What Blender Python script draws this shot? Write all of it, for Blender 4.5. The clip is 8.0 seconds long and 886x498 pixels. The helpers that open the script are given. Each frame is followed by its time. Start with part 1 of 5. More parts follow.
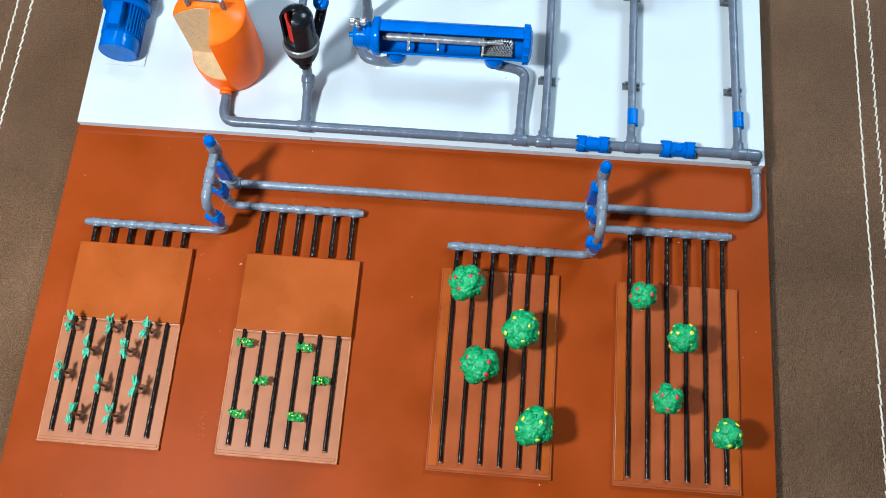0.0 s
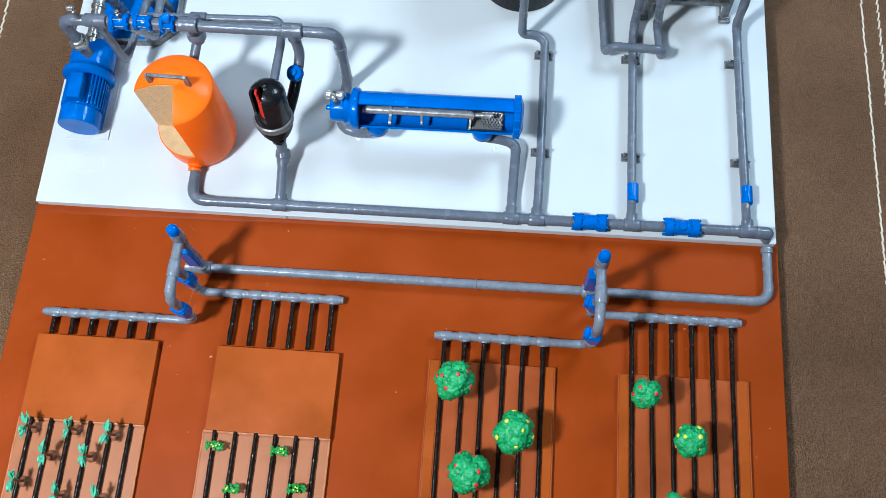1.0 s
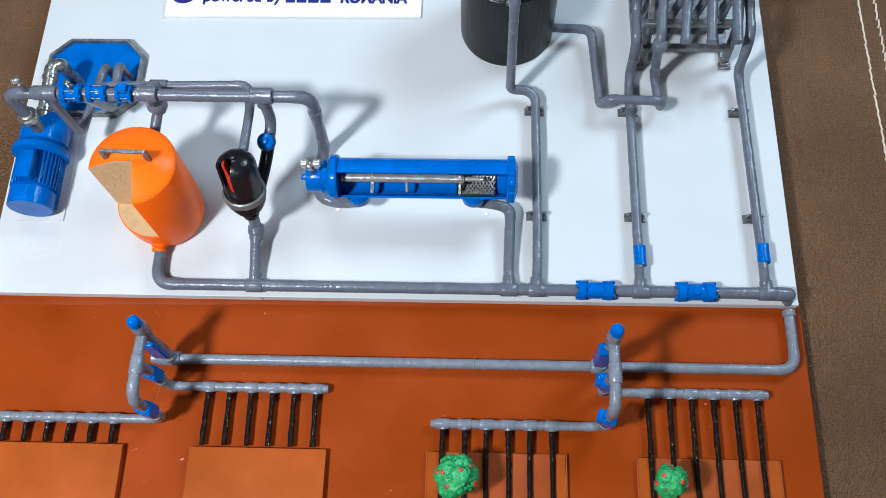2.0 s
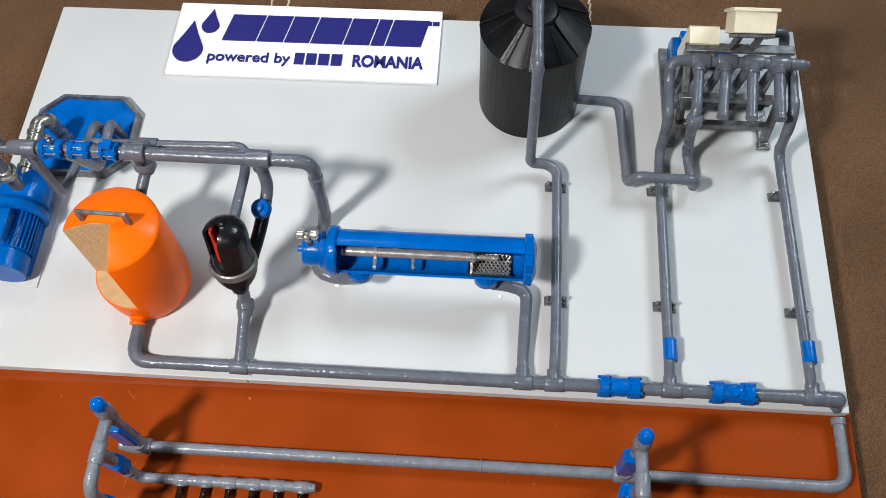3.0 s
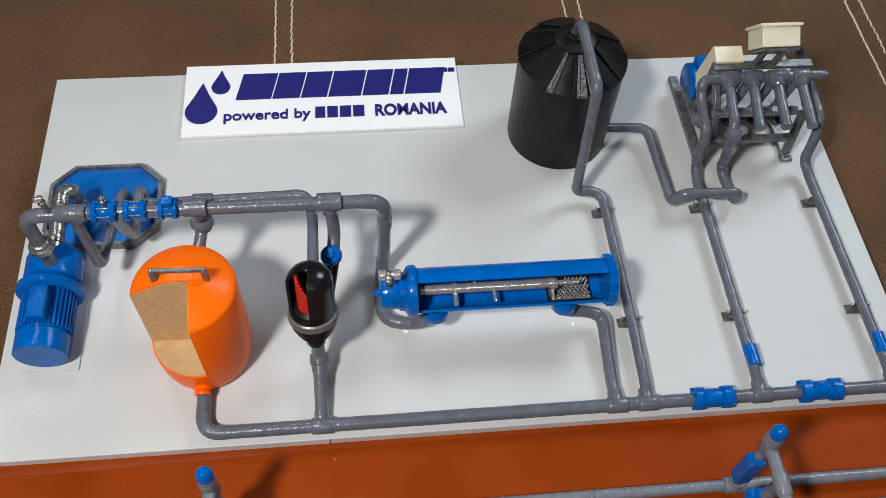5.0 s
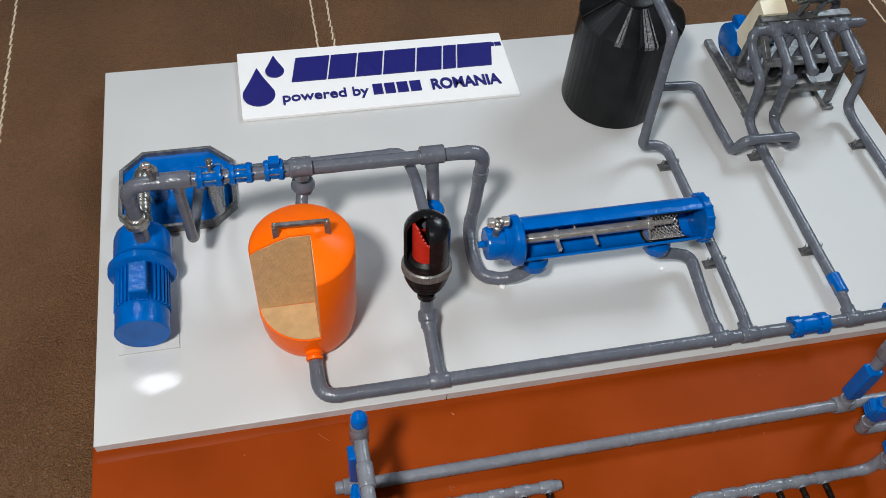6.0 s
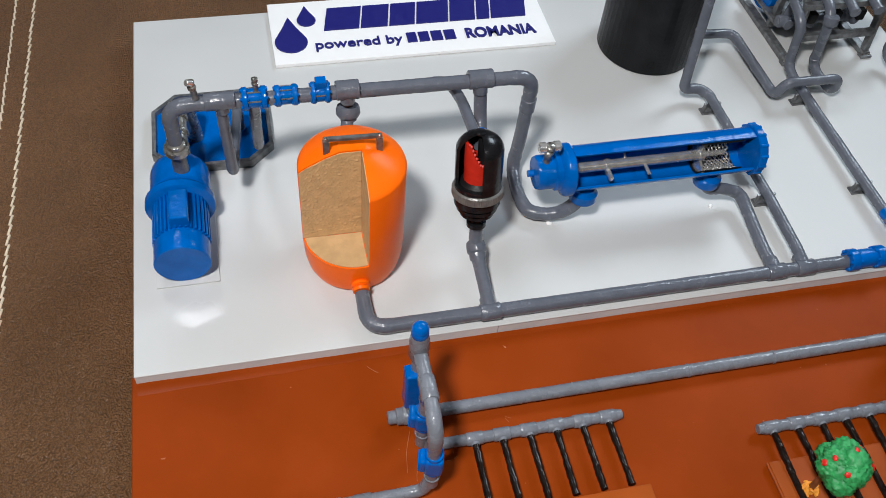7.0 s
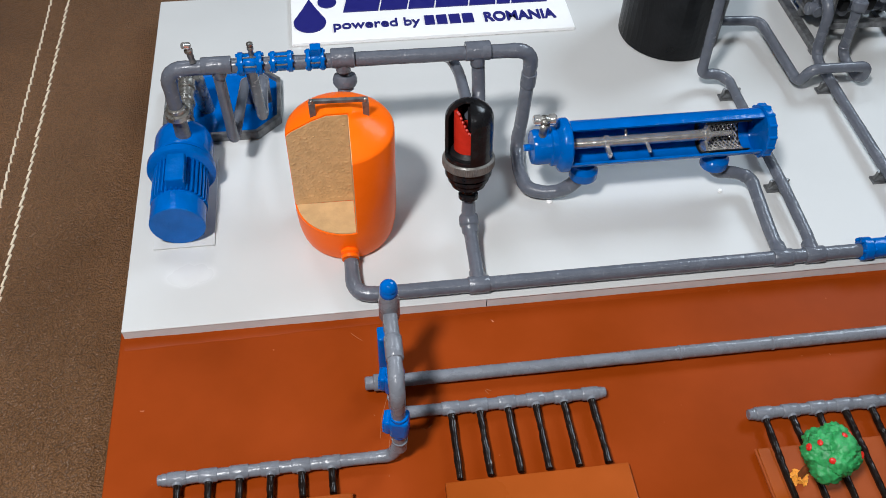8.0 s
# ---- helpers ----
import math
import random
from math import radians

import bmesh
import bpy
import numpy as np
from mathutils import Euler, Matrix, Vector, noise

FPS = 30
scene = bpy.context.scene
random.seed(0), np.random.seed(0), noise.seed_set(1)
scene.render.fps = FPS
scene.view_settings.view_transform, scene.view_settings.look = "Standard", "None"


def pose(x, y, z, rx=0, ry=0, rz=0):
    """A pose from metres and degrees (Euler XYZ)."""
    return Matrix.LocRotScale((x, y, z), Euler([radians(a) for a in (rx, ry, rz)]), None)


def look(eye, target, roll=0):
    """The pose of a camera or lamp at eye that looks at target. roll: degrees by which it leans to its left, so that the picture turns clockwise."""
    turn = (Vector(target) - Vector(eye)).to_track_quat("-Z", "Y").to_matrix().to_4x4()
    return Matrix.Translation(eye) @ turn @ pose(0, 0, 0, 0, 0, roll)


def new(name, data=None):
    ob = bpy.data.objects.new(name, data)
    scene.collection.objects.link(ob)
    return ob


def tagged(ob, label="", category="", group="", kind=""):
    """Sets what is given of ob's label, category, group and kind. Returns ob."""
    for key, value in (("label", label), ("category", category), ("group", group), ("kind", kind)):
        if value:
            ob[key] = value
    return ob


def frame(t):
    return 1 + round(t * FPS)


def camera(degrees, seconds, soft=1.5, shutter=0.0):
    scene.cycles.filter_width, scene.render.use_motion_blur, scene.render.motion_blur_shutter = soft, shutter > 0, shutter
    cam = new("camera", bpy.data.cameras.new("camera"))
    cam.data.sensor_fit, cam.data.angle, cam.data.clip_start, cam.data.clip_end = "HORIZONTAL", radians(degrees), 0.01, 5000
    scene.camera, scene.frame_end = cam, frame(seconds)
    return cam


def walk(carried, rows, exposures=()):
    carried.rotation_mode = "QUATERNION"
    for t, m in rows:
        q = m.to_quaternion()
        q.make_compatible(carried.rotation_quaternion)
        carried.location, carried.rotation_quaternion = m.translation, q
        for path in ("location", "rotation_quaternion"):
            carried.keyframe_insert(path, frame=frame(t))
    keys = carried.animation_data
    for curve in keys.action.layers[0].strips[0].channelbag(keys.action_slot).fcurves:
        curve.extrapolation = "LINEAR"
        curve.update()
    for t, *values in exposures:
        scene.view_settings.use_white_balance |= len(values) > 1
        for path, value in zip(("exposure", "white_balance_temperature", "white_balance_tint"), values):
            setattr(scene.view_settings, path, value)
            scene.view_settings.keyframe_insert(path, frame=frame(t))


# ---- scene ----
cam = camera(53.24, 8.0, soft=0.85)
PATH = [
    (0, (0.3679, -0.3213, 0.6974), (0.2697, 0.2973, -1.2020), -4.53),
    (0.5, (0.3816, -0.2790, 0.6866), (0.2689, 0.3345, -1.2137), -5.85),
    (1, (0.3731, -0.2449, 0.6636), (0.2704, 0.3950, -1.2284), -5.21),
    (1.5, (0.3622, -0.2205, 0.6384), (0.2898, 0.4371, -1.2490), -5.02),
    (1.7, (0.3616, -0.2150, 0.6282), (0.3024, 0.4754, -1.2479), -3.94),
    (3, (0.3624, -0.1819, 0.5551), (0.2628, 0.7326, -1.2208), -2.79),
    (3.5, (0.3583, -0.1739, 0.5353), (0.2632, 0.8031, -1.2072), -1.71),
    (4, (0.3396, -0.1808, 0.5285), (0.2841, 0.8664, -1.1745), 0.41),
    (4.2, (0.3323, -0.1817, 0.5270), (0.2969, 0.8729, -1.1720), 0.61),
    (5.3, (0.1950, -0.2183, 0.5202), (0.4397, 0.8776, -1.1348), 5.64),
    (5.5, (0.1719, -0.2270, 0.5129), (0.4488, 0.8789, -1.1303), 5.95),
    (6, (0.1240, -0.2388, 0.4870), (0.4627, 0.9054, -1.1180), 6.36),
    (6.5, (0.1020, -0.2529, 0.4588), (0.4651, 0.9173, -1.1219), 6.51),
    (7, (0.0847, -0.2708, 0.4329), (0.4534, 0.9264, -1.1262), 6.35),
    (7.5, (0.0929, -0.2921, 0.4171), (0.3969, 0.9576, -1.1145), 4.55),
    (8, (0.1315, -0.2998, 0.4142), (0.3377, 0.9626, -1.1232), 2.28),
]
walk(cam, [(t, look(eye, target, roll)) for t, eye, target, roll in PATH],
     [(0, 0.75, 5100, 0), (1.5, 0.62, 5200, 3), (3.0, 0.40, 6200, 9), (3.5, 0.29, 6250, 9), (5.5, 0.04, 6250, 9), (6.5, 0.09, 6150, 9), (7.5, 0.22, 6080, 9), (8.0, 0.26, 6020, 9)])

# ---- unseen lamps: one near, one weaker, an added side fill, a ceiling lamp ----


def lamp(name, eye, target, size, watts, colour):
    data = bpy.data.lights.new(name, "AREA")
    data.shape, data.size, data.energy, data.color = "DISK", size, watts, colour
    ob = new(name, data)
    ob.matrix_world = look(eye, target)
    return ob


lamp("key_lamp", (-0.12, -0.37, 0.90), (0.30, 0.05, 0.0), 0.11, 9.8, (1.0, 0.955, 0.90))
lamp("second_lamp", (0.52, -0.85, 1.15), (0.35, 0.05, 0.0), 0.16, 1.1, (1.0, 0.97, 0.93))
# added cool fill that lifts the right and back; no fixture stands here
lamp("side_fill", (1.22, 0.72, 1.05), (0.60, 0.25, 0.0), 0.55, 9.2, (0.84, 0.94, 1.0))
lamp("ceiling_lamp", (-0.22, 0.95, 1.6), (0.35, 0.3, 0.0), 0.42, 4.1, (0.95, 0.97, 1.0))

# ---- materials ----


def material(name, colour, rough=0.4, metal=0.0, vary=0.15, scale=60.0, bump=0.15, bump_scale=400.0, coat=0.0, speck=None, depth=0.0006, shine=0.5):
    """A surface with grain at two scales: colour varies softly, fine relief on top. Scales are per metre."""
    m = bpy.data.materials.new(name)
    m.use_nodes = True
    nt = m.node_tree
    bsdf = nt.nodes["Principled BSDF"]
    coord = nt.nodes.new("ShaderNodeTexCoord")
    info = nt.nodes.new("ShaderNodeObjectInfo")
    move = nt.nodes.new("ShaderNodeVectorMath")
    move.operation = "ADD"
    nt.links.new(coord.outputs["Object"], move.inputs[0])
    nt.links.new(info.outputs["Random"], move.inputs[1])
    big = nt.nodes.new("ShaderNodeTexNoise")
    big.inputs["Scale"].default_value, big.inputs["Detail"].default_value = scale, 6
    fine = nt.nodes.new("ShaderNodeTexNoise")
    fine.inputs["Scale"].default_value, fine.inputs["Detail"].default_value = bump_scale, 3
    nt.links.new(move.outputs[0], big.inputs["Vector"])
    nt.links.new(move.outputs[0], fine.inputs["Vector"])
    ramp = nt.nodes.new("ShaderNodeValToRGB")
    ramp.color_ramp.elements[0].position, ramp.color_ramp.elements[1].position = 0.3, 0.7
    dark = [c * (1 - vary) for c in colour]
    light = [min(1.0, c * (1 + vary) + 0.004) for c in colour]
    ramp.color_ramp.elements[0].color, ramp.color_ramp.elements[1].color = (*dark, 1), (*light, 1)
    nt.links.new(big.outputs["Fac"], ramp.inputs["Fac"])
    out = ramp.outputs["Color"]
    if speck:
        s_scale, s_level, s_colour = speck
        spots = nt.nodes.new("ShaderNodeTexNoise")
        spots.inputs["Scale"].default_value, spots.inputs["Detail"].default_value = s_scale, 2
        nt.links.new(move.outputs[0], spots.inputs["Vector"])
        cut = nt.nodes.new("ShaderNodeMapRange")
        cut.inputs["From Min"].default_value, cut.inputs["From Max"].default_value = s_level, s_level + 0.04
        nt.links.new(spots.outputs["Fac"], cut.inputs["Value"])
        mix = nt.nodes.new("ShaderNodeMix")
        mix.data_type = "RGBA"
        mix.inputs["B"].default_value = (*s_colour, 1)
        nt.links.new(cut.outputs["Result"], mix.inputs["Factor"])
        nt.links.new(out, mix.inputs["A"])
        out = mix.outputs["Result"]
    nt.links.new(out, bsdf.inputs["Base Color"])
    rr = nt.nodes.new("ShaderNodeMapRange")
    rr.inputs["To Min"].default_value, rr.inputs["To Max"].default_value = max(0.03, rough - 0.08), min(1.0, rough + 0.1)
    nt.links.new(big.outputs["Fac"], rr.inputs["Value"])
    nt.links.new(rr.outputs["Result"], bsdf.inputs["Roughness"])
    bp = nt.nodes.new("ShaderNodeBump")
    bp.inputs["Strength"].default_value, bp.inputs["Distance"].default_value = bump, depth
    nt.links.new(fine.outputs["Fac"], bp.inputs["Height"])
    nt.links.new(bp.outputs["Normal"], bsdf.inputs["Normal"])
    bsdf.inputs["Metallic"].default_value = metal
    bsdf.inputs["Coat Weight"].default_value = coat
    if coat:
        nt.links.new(bp.outputs["Normal"], bsdf.inputs["Coat Normal"])
    bsdf.inputs["Specular IOR Level"].default_value = shine
    return m


EDGE = material("white_board_edge", (0.64, 0.65, 0.65), 0.55, 0, 0.06, 60, 0.2, 500)
RED = material("red_brown_board_paint", (0.244, 0.036, 0.001), 0.42, 0, 0.12, 16, 0.06, 90, shine=0.04, speck=(160, 0.765, (0.55, 0.22, 0.12)))
SOIL = material("pale_brown_bed_paint", (0.335, 0.118, 0.046), 0.40, 0, 0.08, 40, 0.12, 260, shine=0.14)
SOIL_RED = material("red_brown_bed_paint", (0.29, 0.062, 0.014), 0.38, 0, 0.12, 40, 0.12, 260, shine=0.06)
SLAB = material("orange_brown_slab_paint", (0.30, 0.060, 0.005), 0.26, 0, 0.20, 16, 0.12, 70, shine=0.14, speck=(300, 0.78, (0.5, 0.2, 0.1)))
LIP = material("pale_bed_lip_paint", (0.43, 0.165, 0.070), 0.32, 0, 0.20, 120, 0.3, 350, shine=0.3)
GREY = material("grey_pipe_paint", (0.112, 0.122, 0.149), 0.24, 0, 0.10, 120, 0.6, 300, coat=0.2, depth=0.0010, shine=0.35)
GREY_LIGHT = material("pale_grey_pipe_paint", (0.172, 0.183, 0.210), 0.26, 0, 0.10, 120, 0.6, 300, coat=0.2, depth=0.0010, shine=0.35)
BLUE = material("blue_enamel", (0.0, 0.106, 0.43), 0.15, 0, 0.12, 90, 0.55, 300, coat=0.12, shine=0.14, depth=0.0007)
BLUE_DEEP = material("dark_blue_ink", (0.006, 0.006, 0.16), 0.5, 0, 0.05, 200, 0.1, 600)
ORANGE = material("orange_enamel", (1.0, 0.146, 0.0), 0.30, 0, 0.04, 60, 0.30, 200, coat=0.04, shine=0.10)
SAND = material("sand_tan_paint", (0.60, 0.375, 0.175), 0.5, 0, 0.12, 160, 0.35, 700, depth=0.0007)
SAND_PALE = material("pale_sand_paint", (0.54, 0.35, 0.17), 0.5, 0, 0.12, 120, 0.5, 420)
BLACK = material("black_plastic", (0.007, 0.007, 0.008), 0.42, 0, 0.3, 120, 0.3, 400, shine=0.22)
BLACK_GLOSS = material("glossy_black_plastic", (0.007, 0.007, 0.008), 0.22, 0, 0.3, 120, 0.35, 300, shine=0.35)
# roof ridges: black lifted a little in colour for their bright streaks of light
RIDGE_BLACK = material("ridge_black_plastic", (0.014, 0.014, 0.015), 0.30, 0, 0.5, 700, 0.4, 900, shine=0.45)
# speckled grey that stands in for glossy reflections on the tank roof
SHEEN_GREY = material("sheen_grey_plastic", (0.15, 0.15, 0.155), 0.34, 0, 0.95, 650, 1.0, 900, depth=0.0015, shine=0.5)
DULL_STEEL = material("dull_silver_paint", (0.30, 0.288, 0.265), 0.27, 0.75, 0.35, 250, 0.5, 400)
DRIP = material("black_drip_hose", (0.0085, 0.0045, 0.0030), 0.20, 0, 0.3, 300, 0.35, 300, shine=0.35)
STEEL = material("silver_paint", (0.72, 0.71, 0.69), 0.22, 0.75, 0.25, 350, 0.4, 300)
DARK_STEEL = material("dark_gunmetal_paint", (0.17, 0.174, 0.178), 0.36, 0.55, 0.4, 200, 0.5, 400)
RING = material("dull_grey_ring_paint", (0.19, 0.183, 0.172), 0.36, 0.4, 0.2, 300, 0.4, 600)
REDCORE = material("red_filter_core", (0.50, 0.016, 0.004), 0.48, 0, 0.1, 200, 0.2, 500)
CREAM = material("cream_box_paint", (0.80, 0.73, 0.55), 0.4, 0, 0.04, 150, 0.1, 400)
SIGN = material("white_sign_plastic", (0.93, 0.93, 0.93), 0.4, 0, 0.01, 100, 0.05, 500)
LEAF = material("green_clay_leaves", (0.034, 0.29, 0.082), 0.5, 0, 0.3, 300, 0.3, 900)
MINT = material("mint_green_leaves", (0.12, 0.43, 0.25), 0.45, 0, 0.25, 400, 0.3, 900)
GRASS = material("bright_green_leaves", (0.03, 0.24, 0.03), 0.5, 0, 0.35, 500, 0.3, 900)
YELLOW = material("yellow_fruit", (0.62, 0.60, 0.03), 0.4, 0, 0.1, 400, 0.2, 900)
FRUIT = material("red_fruit", (0.65, 0.018, 0.010), 0.4, 0, 0.15, 400, 0.2, 900)
STRAW = material("orange_straw", (0.84, 0.33, 0.035), 0.55, 0, 0.25, 600, 0.3, 900)
STEM = material("brown_stem", (0.20, 0.062, 0.018), 0.5, 0, 0.25, 400, 0.3, 900)
THREAD = material("cream_thread", (0.72, 0.60, 0.45), 0.7, 0, 0.12, 500, 0.3, 2500)
# grey of the unseen walls and ceiling, kept dark to hold down bounce
WALL = material("plain_wall_paint", (0.12, 0.117, 0.113), 0.8, 0, 0.03, 3, 0.1, 60)
FLOOR = material("plain_floor", (0.30, 0.27, 0.24), 0.6, 0, 0.1, 4, 0.1, 60)


def board_white():
    """White paint with one glossy dried splash near a corner."""
    m = material("white_board_paint", (0.57, 0.575, 0.57), 0.42, 0, 0.025, 14, 0.08, 300, shine=0.18)
    nt = m.node_tree
    bsdf = nt.nodes["Principled BSDF"]
    old = bsdf.inputs["Base Color"].links[0].from_socket
    coord = nt.nodes.new("ShaderNodeTexCoord")
    warp = nt.nodes.new("ShaderNodeTexNoise")
    warp.inputs["Scale"].default_value = 90
    nt.links.new(coord.outputs["Object"], warp.inputs["Vector"])
    bend = nt.nodes.new("ShaderNodeVectorMath")
    bend.operation = "MULTIPLY_ADD"
    bend.inputs[1].default_value = (0.012, 0.012, 0.0)
    nt.links.new(warp.outputs["Color"], bend.inputs[0])
    nt.links.new(coord.outputs["Object"], bend.inputs[2])
    shift = nt.nodes.new("ShaderNodeVectorMath")
    shift.operation = "MULTIPLY_ADD"
    shift.inputs[1].default_value = (1.0, 1.75, 0.0)
    shift.inputs[2].default_value = (0.2565, 0.2005, 0.0)
    nt.links.new(bend.outputs[0], shift.inputs[0])
    length = nt.nodes.new("ShaderNodeVectorMath")
    length.operation = "LENGTH"
    nt.links.new(shift.outputs[0], length.inputs[0])
    fade = nt.nodes.new("ShaderNodeMapRange")
    fade.interpolation_type = "SMOOTHSTEP"
    fade.inputs["From Min"].default_value, fade.inputs["From Max"].default_value = 0.0185, 0.0080
    nt.links.new(length.outputs["Value"], fade.inputs["Value"])
    mix = nt.nodes.new("ShaderNodeMix")
    mix.data_type = "RGBA"
    mix.inputs["B"].default_value = (0.615, 0.615, 0.61, 1)
    nt.links.new(fade.outputs["Result"], mix.inputs["Factor"])
    nt.links.new(old, mix.inputs["A"])
    nt.links.new(mix.outputs["Result"], bsdf.inputs["Base Color"])
    dull = bsdf.inputs["Roughness"].links[0].from_socket
    gloss = nt.nodes.new("ShaderNodeMix")
    gloss.inputs["B"].default_value = 0.15
    nt.links.new(fade.outputs["Result"], gloss.inputs["Factor"])
    nt.links.new(dull, gloss.inputs["A"])
    nt.links.new(gloss.outputs["Result"], bsdf.inputs["Roughness"])
    wet = nt.nodes.new("ShaderNodeMapRange")
    wet.inputs["To Min"].default_value, wet.inputs["To Max"].default_value = 0.18, 0.6
    nt.links.new(fade.outputs["Result"], wet.inputs["Value"])
    nt.links.new(wet.outputs["Result"], bsdf.inputs["Specular IOR Level"])
    return m


def layered_black():
    """Black printed plastic with fine horizontal layer lines."""
    m = material("printed_black_plastic", (0.0055, 0.006, 0.007), 0.30, 0, 0.35, 60, 0.1, 500, shine=0.20)
    nt = m.node_tree
    wave = nt.nodes.new("ShaderNodeTexWave")
    wave.bands_direction = "Z"
    wave.inputs["Scale"].default_value, wave.inputs["Distortion"].default_value = 420, 0.6
    coord = nt.nodes.new("ShaderNodeTexCoord")
    nt.links.new(coord.outputs["Object"], wave.inputs["Vector"])
    bp = nt.nodes.new("ShaderNodeBump")
    bp.inputs["Strength"].default_value, bp.inputs["Distance"].default_value = 0.2, 0.0003
    nt.links.new(wave.outputs["Fac"], bp.inputs["Height"])
    nt.links.new(bp.outputs["Normal"], nt.nodes["Principled BSDF"].inputs["Normal"])
    return m


def leather():
    """Brown grained leatherette: small pebble cells, valleys shaded in the colour, pale dust."""
    m = material("brown_leatherette", (0.176, 0.085, 0.035), 0.46, 0, 0.24, 9, 0.2, 900, shine=0.42, speck=(230, 0.79, (0.30, 0.22, 0.15)))
    nt = m.node_tree
    bsdf = nt.nodes["Principled BSDF"]
    coord = nt.nodes.new("ShaderNodeTexCoord")
    warp = nt.nodes.new("ShaderNodeTexNoise")
    warp.inputs["Scale"].default_value = 220
    nt.links.new(coord.outputs["Object"], warp.inputs["Vector"])
    add = nt.nodes.new("ShaderNodeVectorMath")
    add.operation = "MULTIPLY_ADD"
    add.inputs[1].default_value = (0.0022, 0.0022, 0.0022)
    nt.links.new(warp.outputs["Color"], add.inputs[0])
    nt.links.new(coord.outputs["Object"], add.inputs[2])
    cells = nt.nodes.new("ShaderNodeTexVoronoi")
    cells.inputs["Scale"].default_value = 880
    nt.links.new(add.outputs[0], cells.inputs["Vector"])
    bp = nt.nodes.new("ShaderNodeBump")
    bp.invert = True
    bp.inputs["Strength"].default_value, bp.inputs["Distance"].default_value = 1.0, 0.0014
    nt.links.new(cells.outputs["Distance"], bp.inputs["Height"])
    nt.links.new(bp.outputs["Normal"], bsdf.inputs["Normal"])
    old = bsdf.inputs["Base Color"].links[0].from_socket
    # shade of raking light between the pebbles, multiplied into the base colour
    valley_shade = nt.nodes.new("ShaderNodeMapRange")
    valley_shade.inputs["From Min"].default_value, valley_shade.inputs["From Max"].default_value = 0.25, 0.75
    valley_shade.inputs["To Min"].default_value, valley_shade.inputs["To Max"].default_value = 1.16, 0.60
    nt.links.new(cells.outputs["Distance"], valley_shade.inputs["Value"])
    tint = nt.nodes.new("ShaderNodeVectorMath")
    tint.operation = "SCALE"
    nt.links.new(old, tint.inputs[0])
    nt.links.new(valley_shade.outputs["Result"], tint.inputs["Scale"])
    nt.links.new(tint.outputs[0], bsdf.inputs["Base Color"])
    return m


WHITE = board_white()
PRINTED = layered_black()
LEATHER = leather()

# ---- builders ----
ORIGIN = {}


def thing(name, at, label, category, group="", kind=""):
    ob = new(name)
    ob.empty_display_size = 0.01
    ob.location = at
    ORIGIN[ob] = Vector(at)
    return tagged(ob, label, category, group, kind)


def mesh_of(name, bm, mat, shift=None):
    if shift is not None:
        bmesh.ops.translate(bm, verts=bm.verts, vec=-shift)
    data = bpy.data.meshes.new(name)
    bmesh.ops.recalc_face_normals(bm, faces=bm.faces)
    bm.to_mesh(data)
    bm.free()
    data.materials.append(mat)
    return data


def smooth(data, limit=38):
    """Smooth shading; the wide faces of a bevelled block and end caps stay flat."""
    rounded_faces = {p.index for p in data.polygons if p.use_smooth}
    data.set_sharp_from_angle(angle=radians(limit))
    for p in data.polygons:
        p.use_smooth = p.index in rounded_faces if rounded_faces else len(p.vertices) < 5
    return data


def part(name, bm, mat, parent, label="", soft=True):
    """Links a bmesh, given in world places, as one mesh under a thing or a part."""
    shift = ORIGIN.get(parent, Vector())
    data = mesh_of(name, bm, mat, shift)
    if soft:
        smooth(data)
    ob = new(name, data)
    ob.parent = parent
    ORIGIN[ob] = shift
    return tagged(ob, label) if label else ob


def solid(name, bm, mat, label, category, at=(0, 0, 0), group="", kind="", soft=True):
    """One mesh that is a thing of its own."""
    data = mesh_of(name, bm, mat, Vector(at))
    if soft:
        smooth(data)
    ob = new(name, data)
    ob.location = at
    ORIGIN[ob] = Vector(at)
    return tagged(ob, label, category, group, kind)


def box(lo, hi, bevel=0.0, segs=2, m=None):
    bm = bmesh.new()
    bmesh.ops.create_cube(bm, size=1)
    lo, hi = Vector(lo), Vector(hi)
    for v in bm.verts:
        v.co = Vector(((v.co[i] + 0.5) * (hi[i] - lo[i]) + lo[i]) for i in range(3))
    if bevel:
        bmesh.ops.bevel(bm, geom=bm.edges[:], offset=bevel, segments=segs, affect="EDGES", profile=0.5)
        bm.normal_update()
        for f in bm.faces:
            f.smooth = max(abs(c) for c in f.normal) < 0.999
    if m is not None:
        bm.transform(m)
    return bm


def merge(*bms):
    out = bms[0]
    for b in bms[1:]:
        data = bpy.data.meshes.new("tmp")
        b.to_mesh(data)
        b.free()
        out.from_mesh(data)
        bpy.data.meshes.remove(data)
    return out


def axis_pose(at, way):
    """A pose at a place whose z axis runs along a way."""
    return Matrix.Translation(at) @ Vector(way).to_track_quat("Z", "Y").to_matrix().to_4x4()


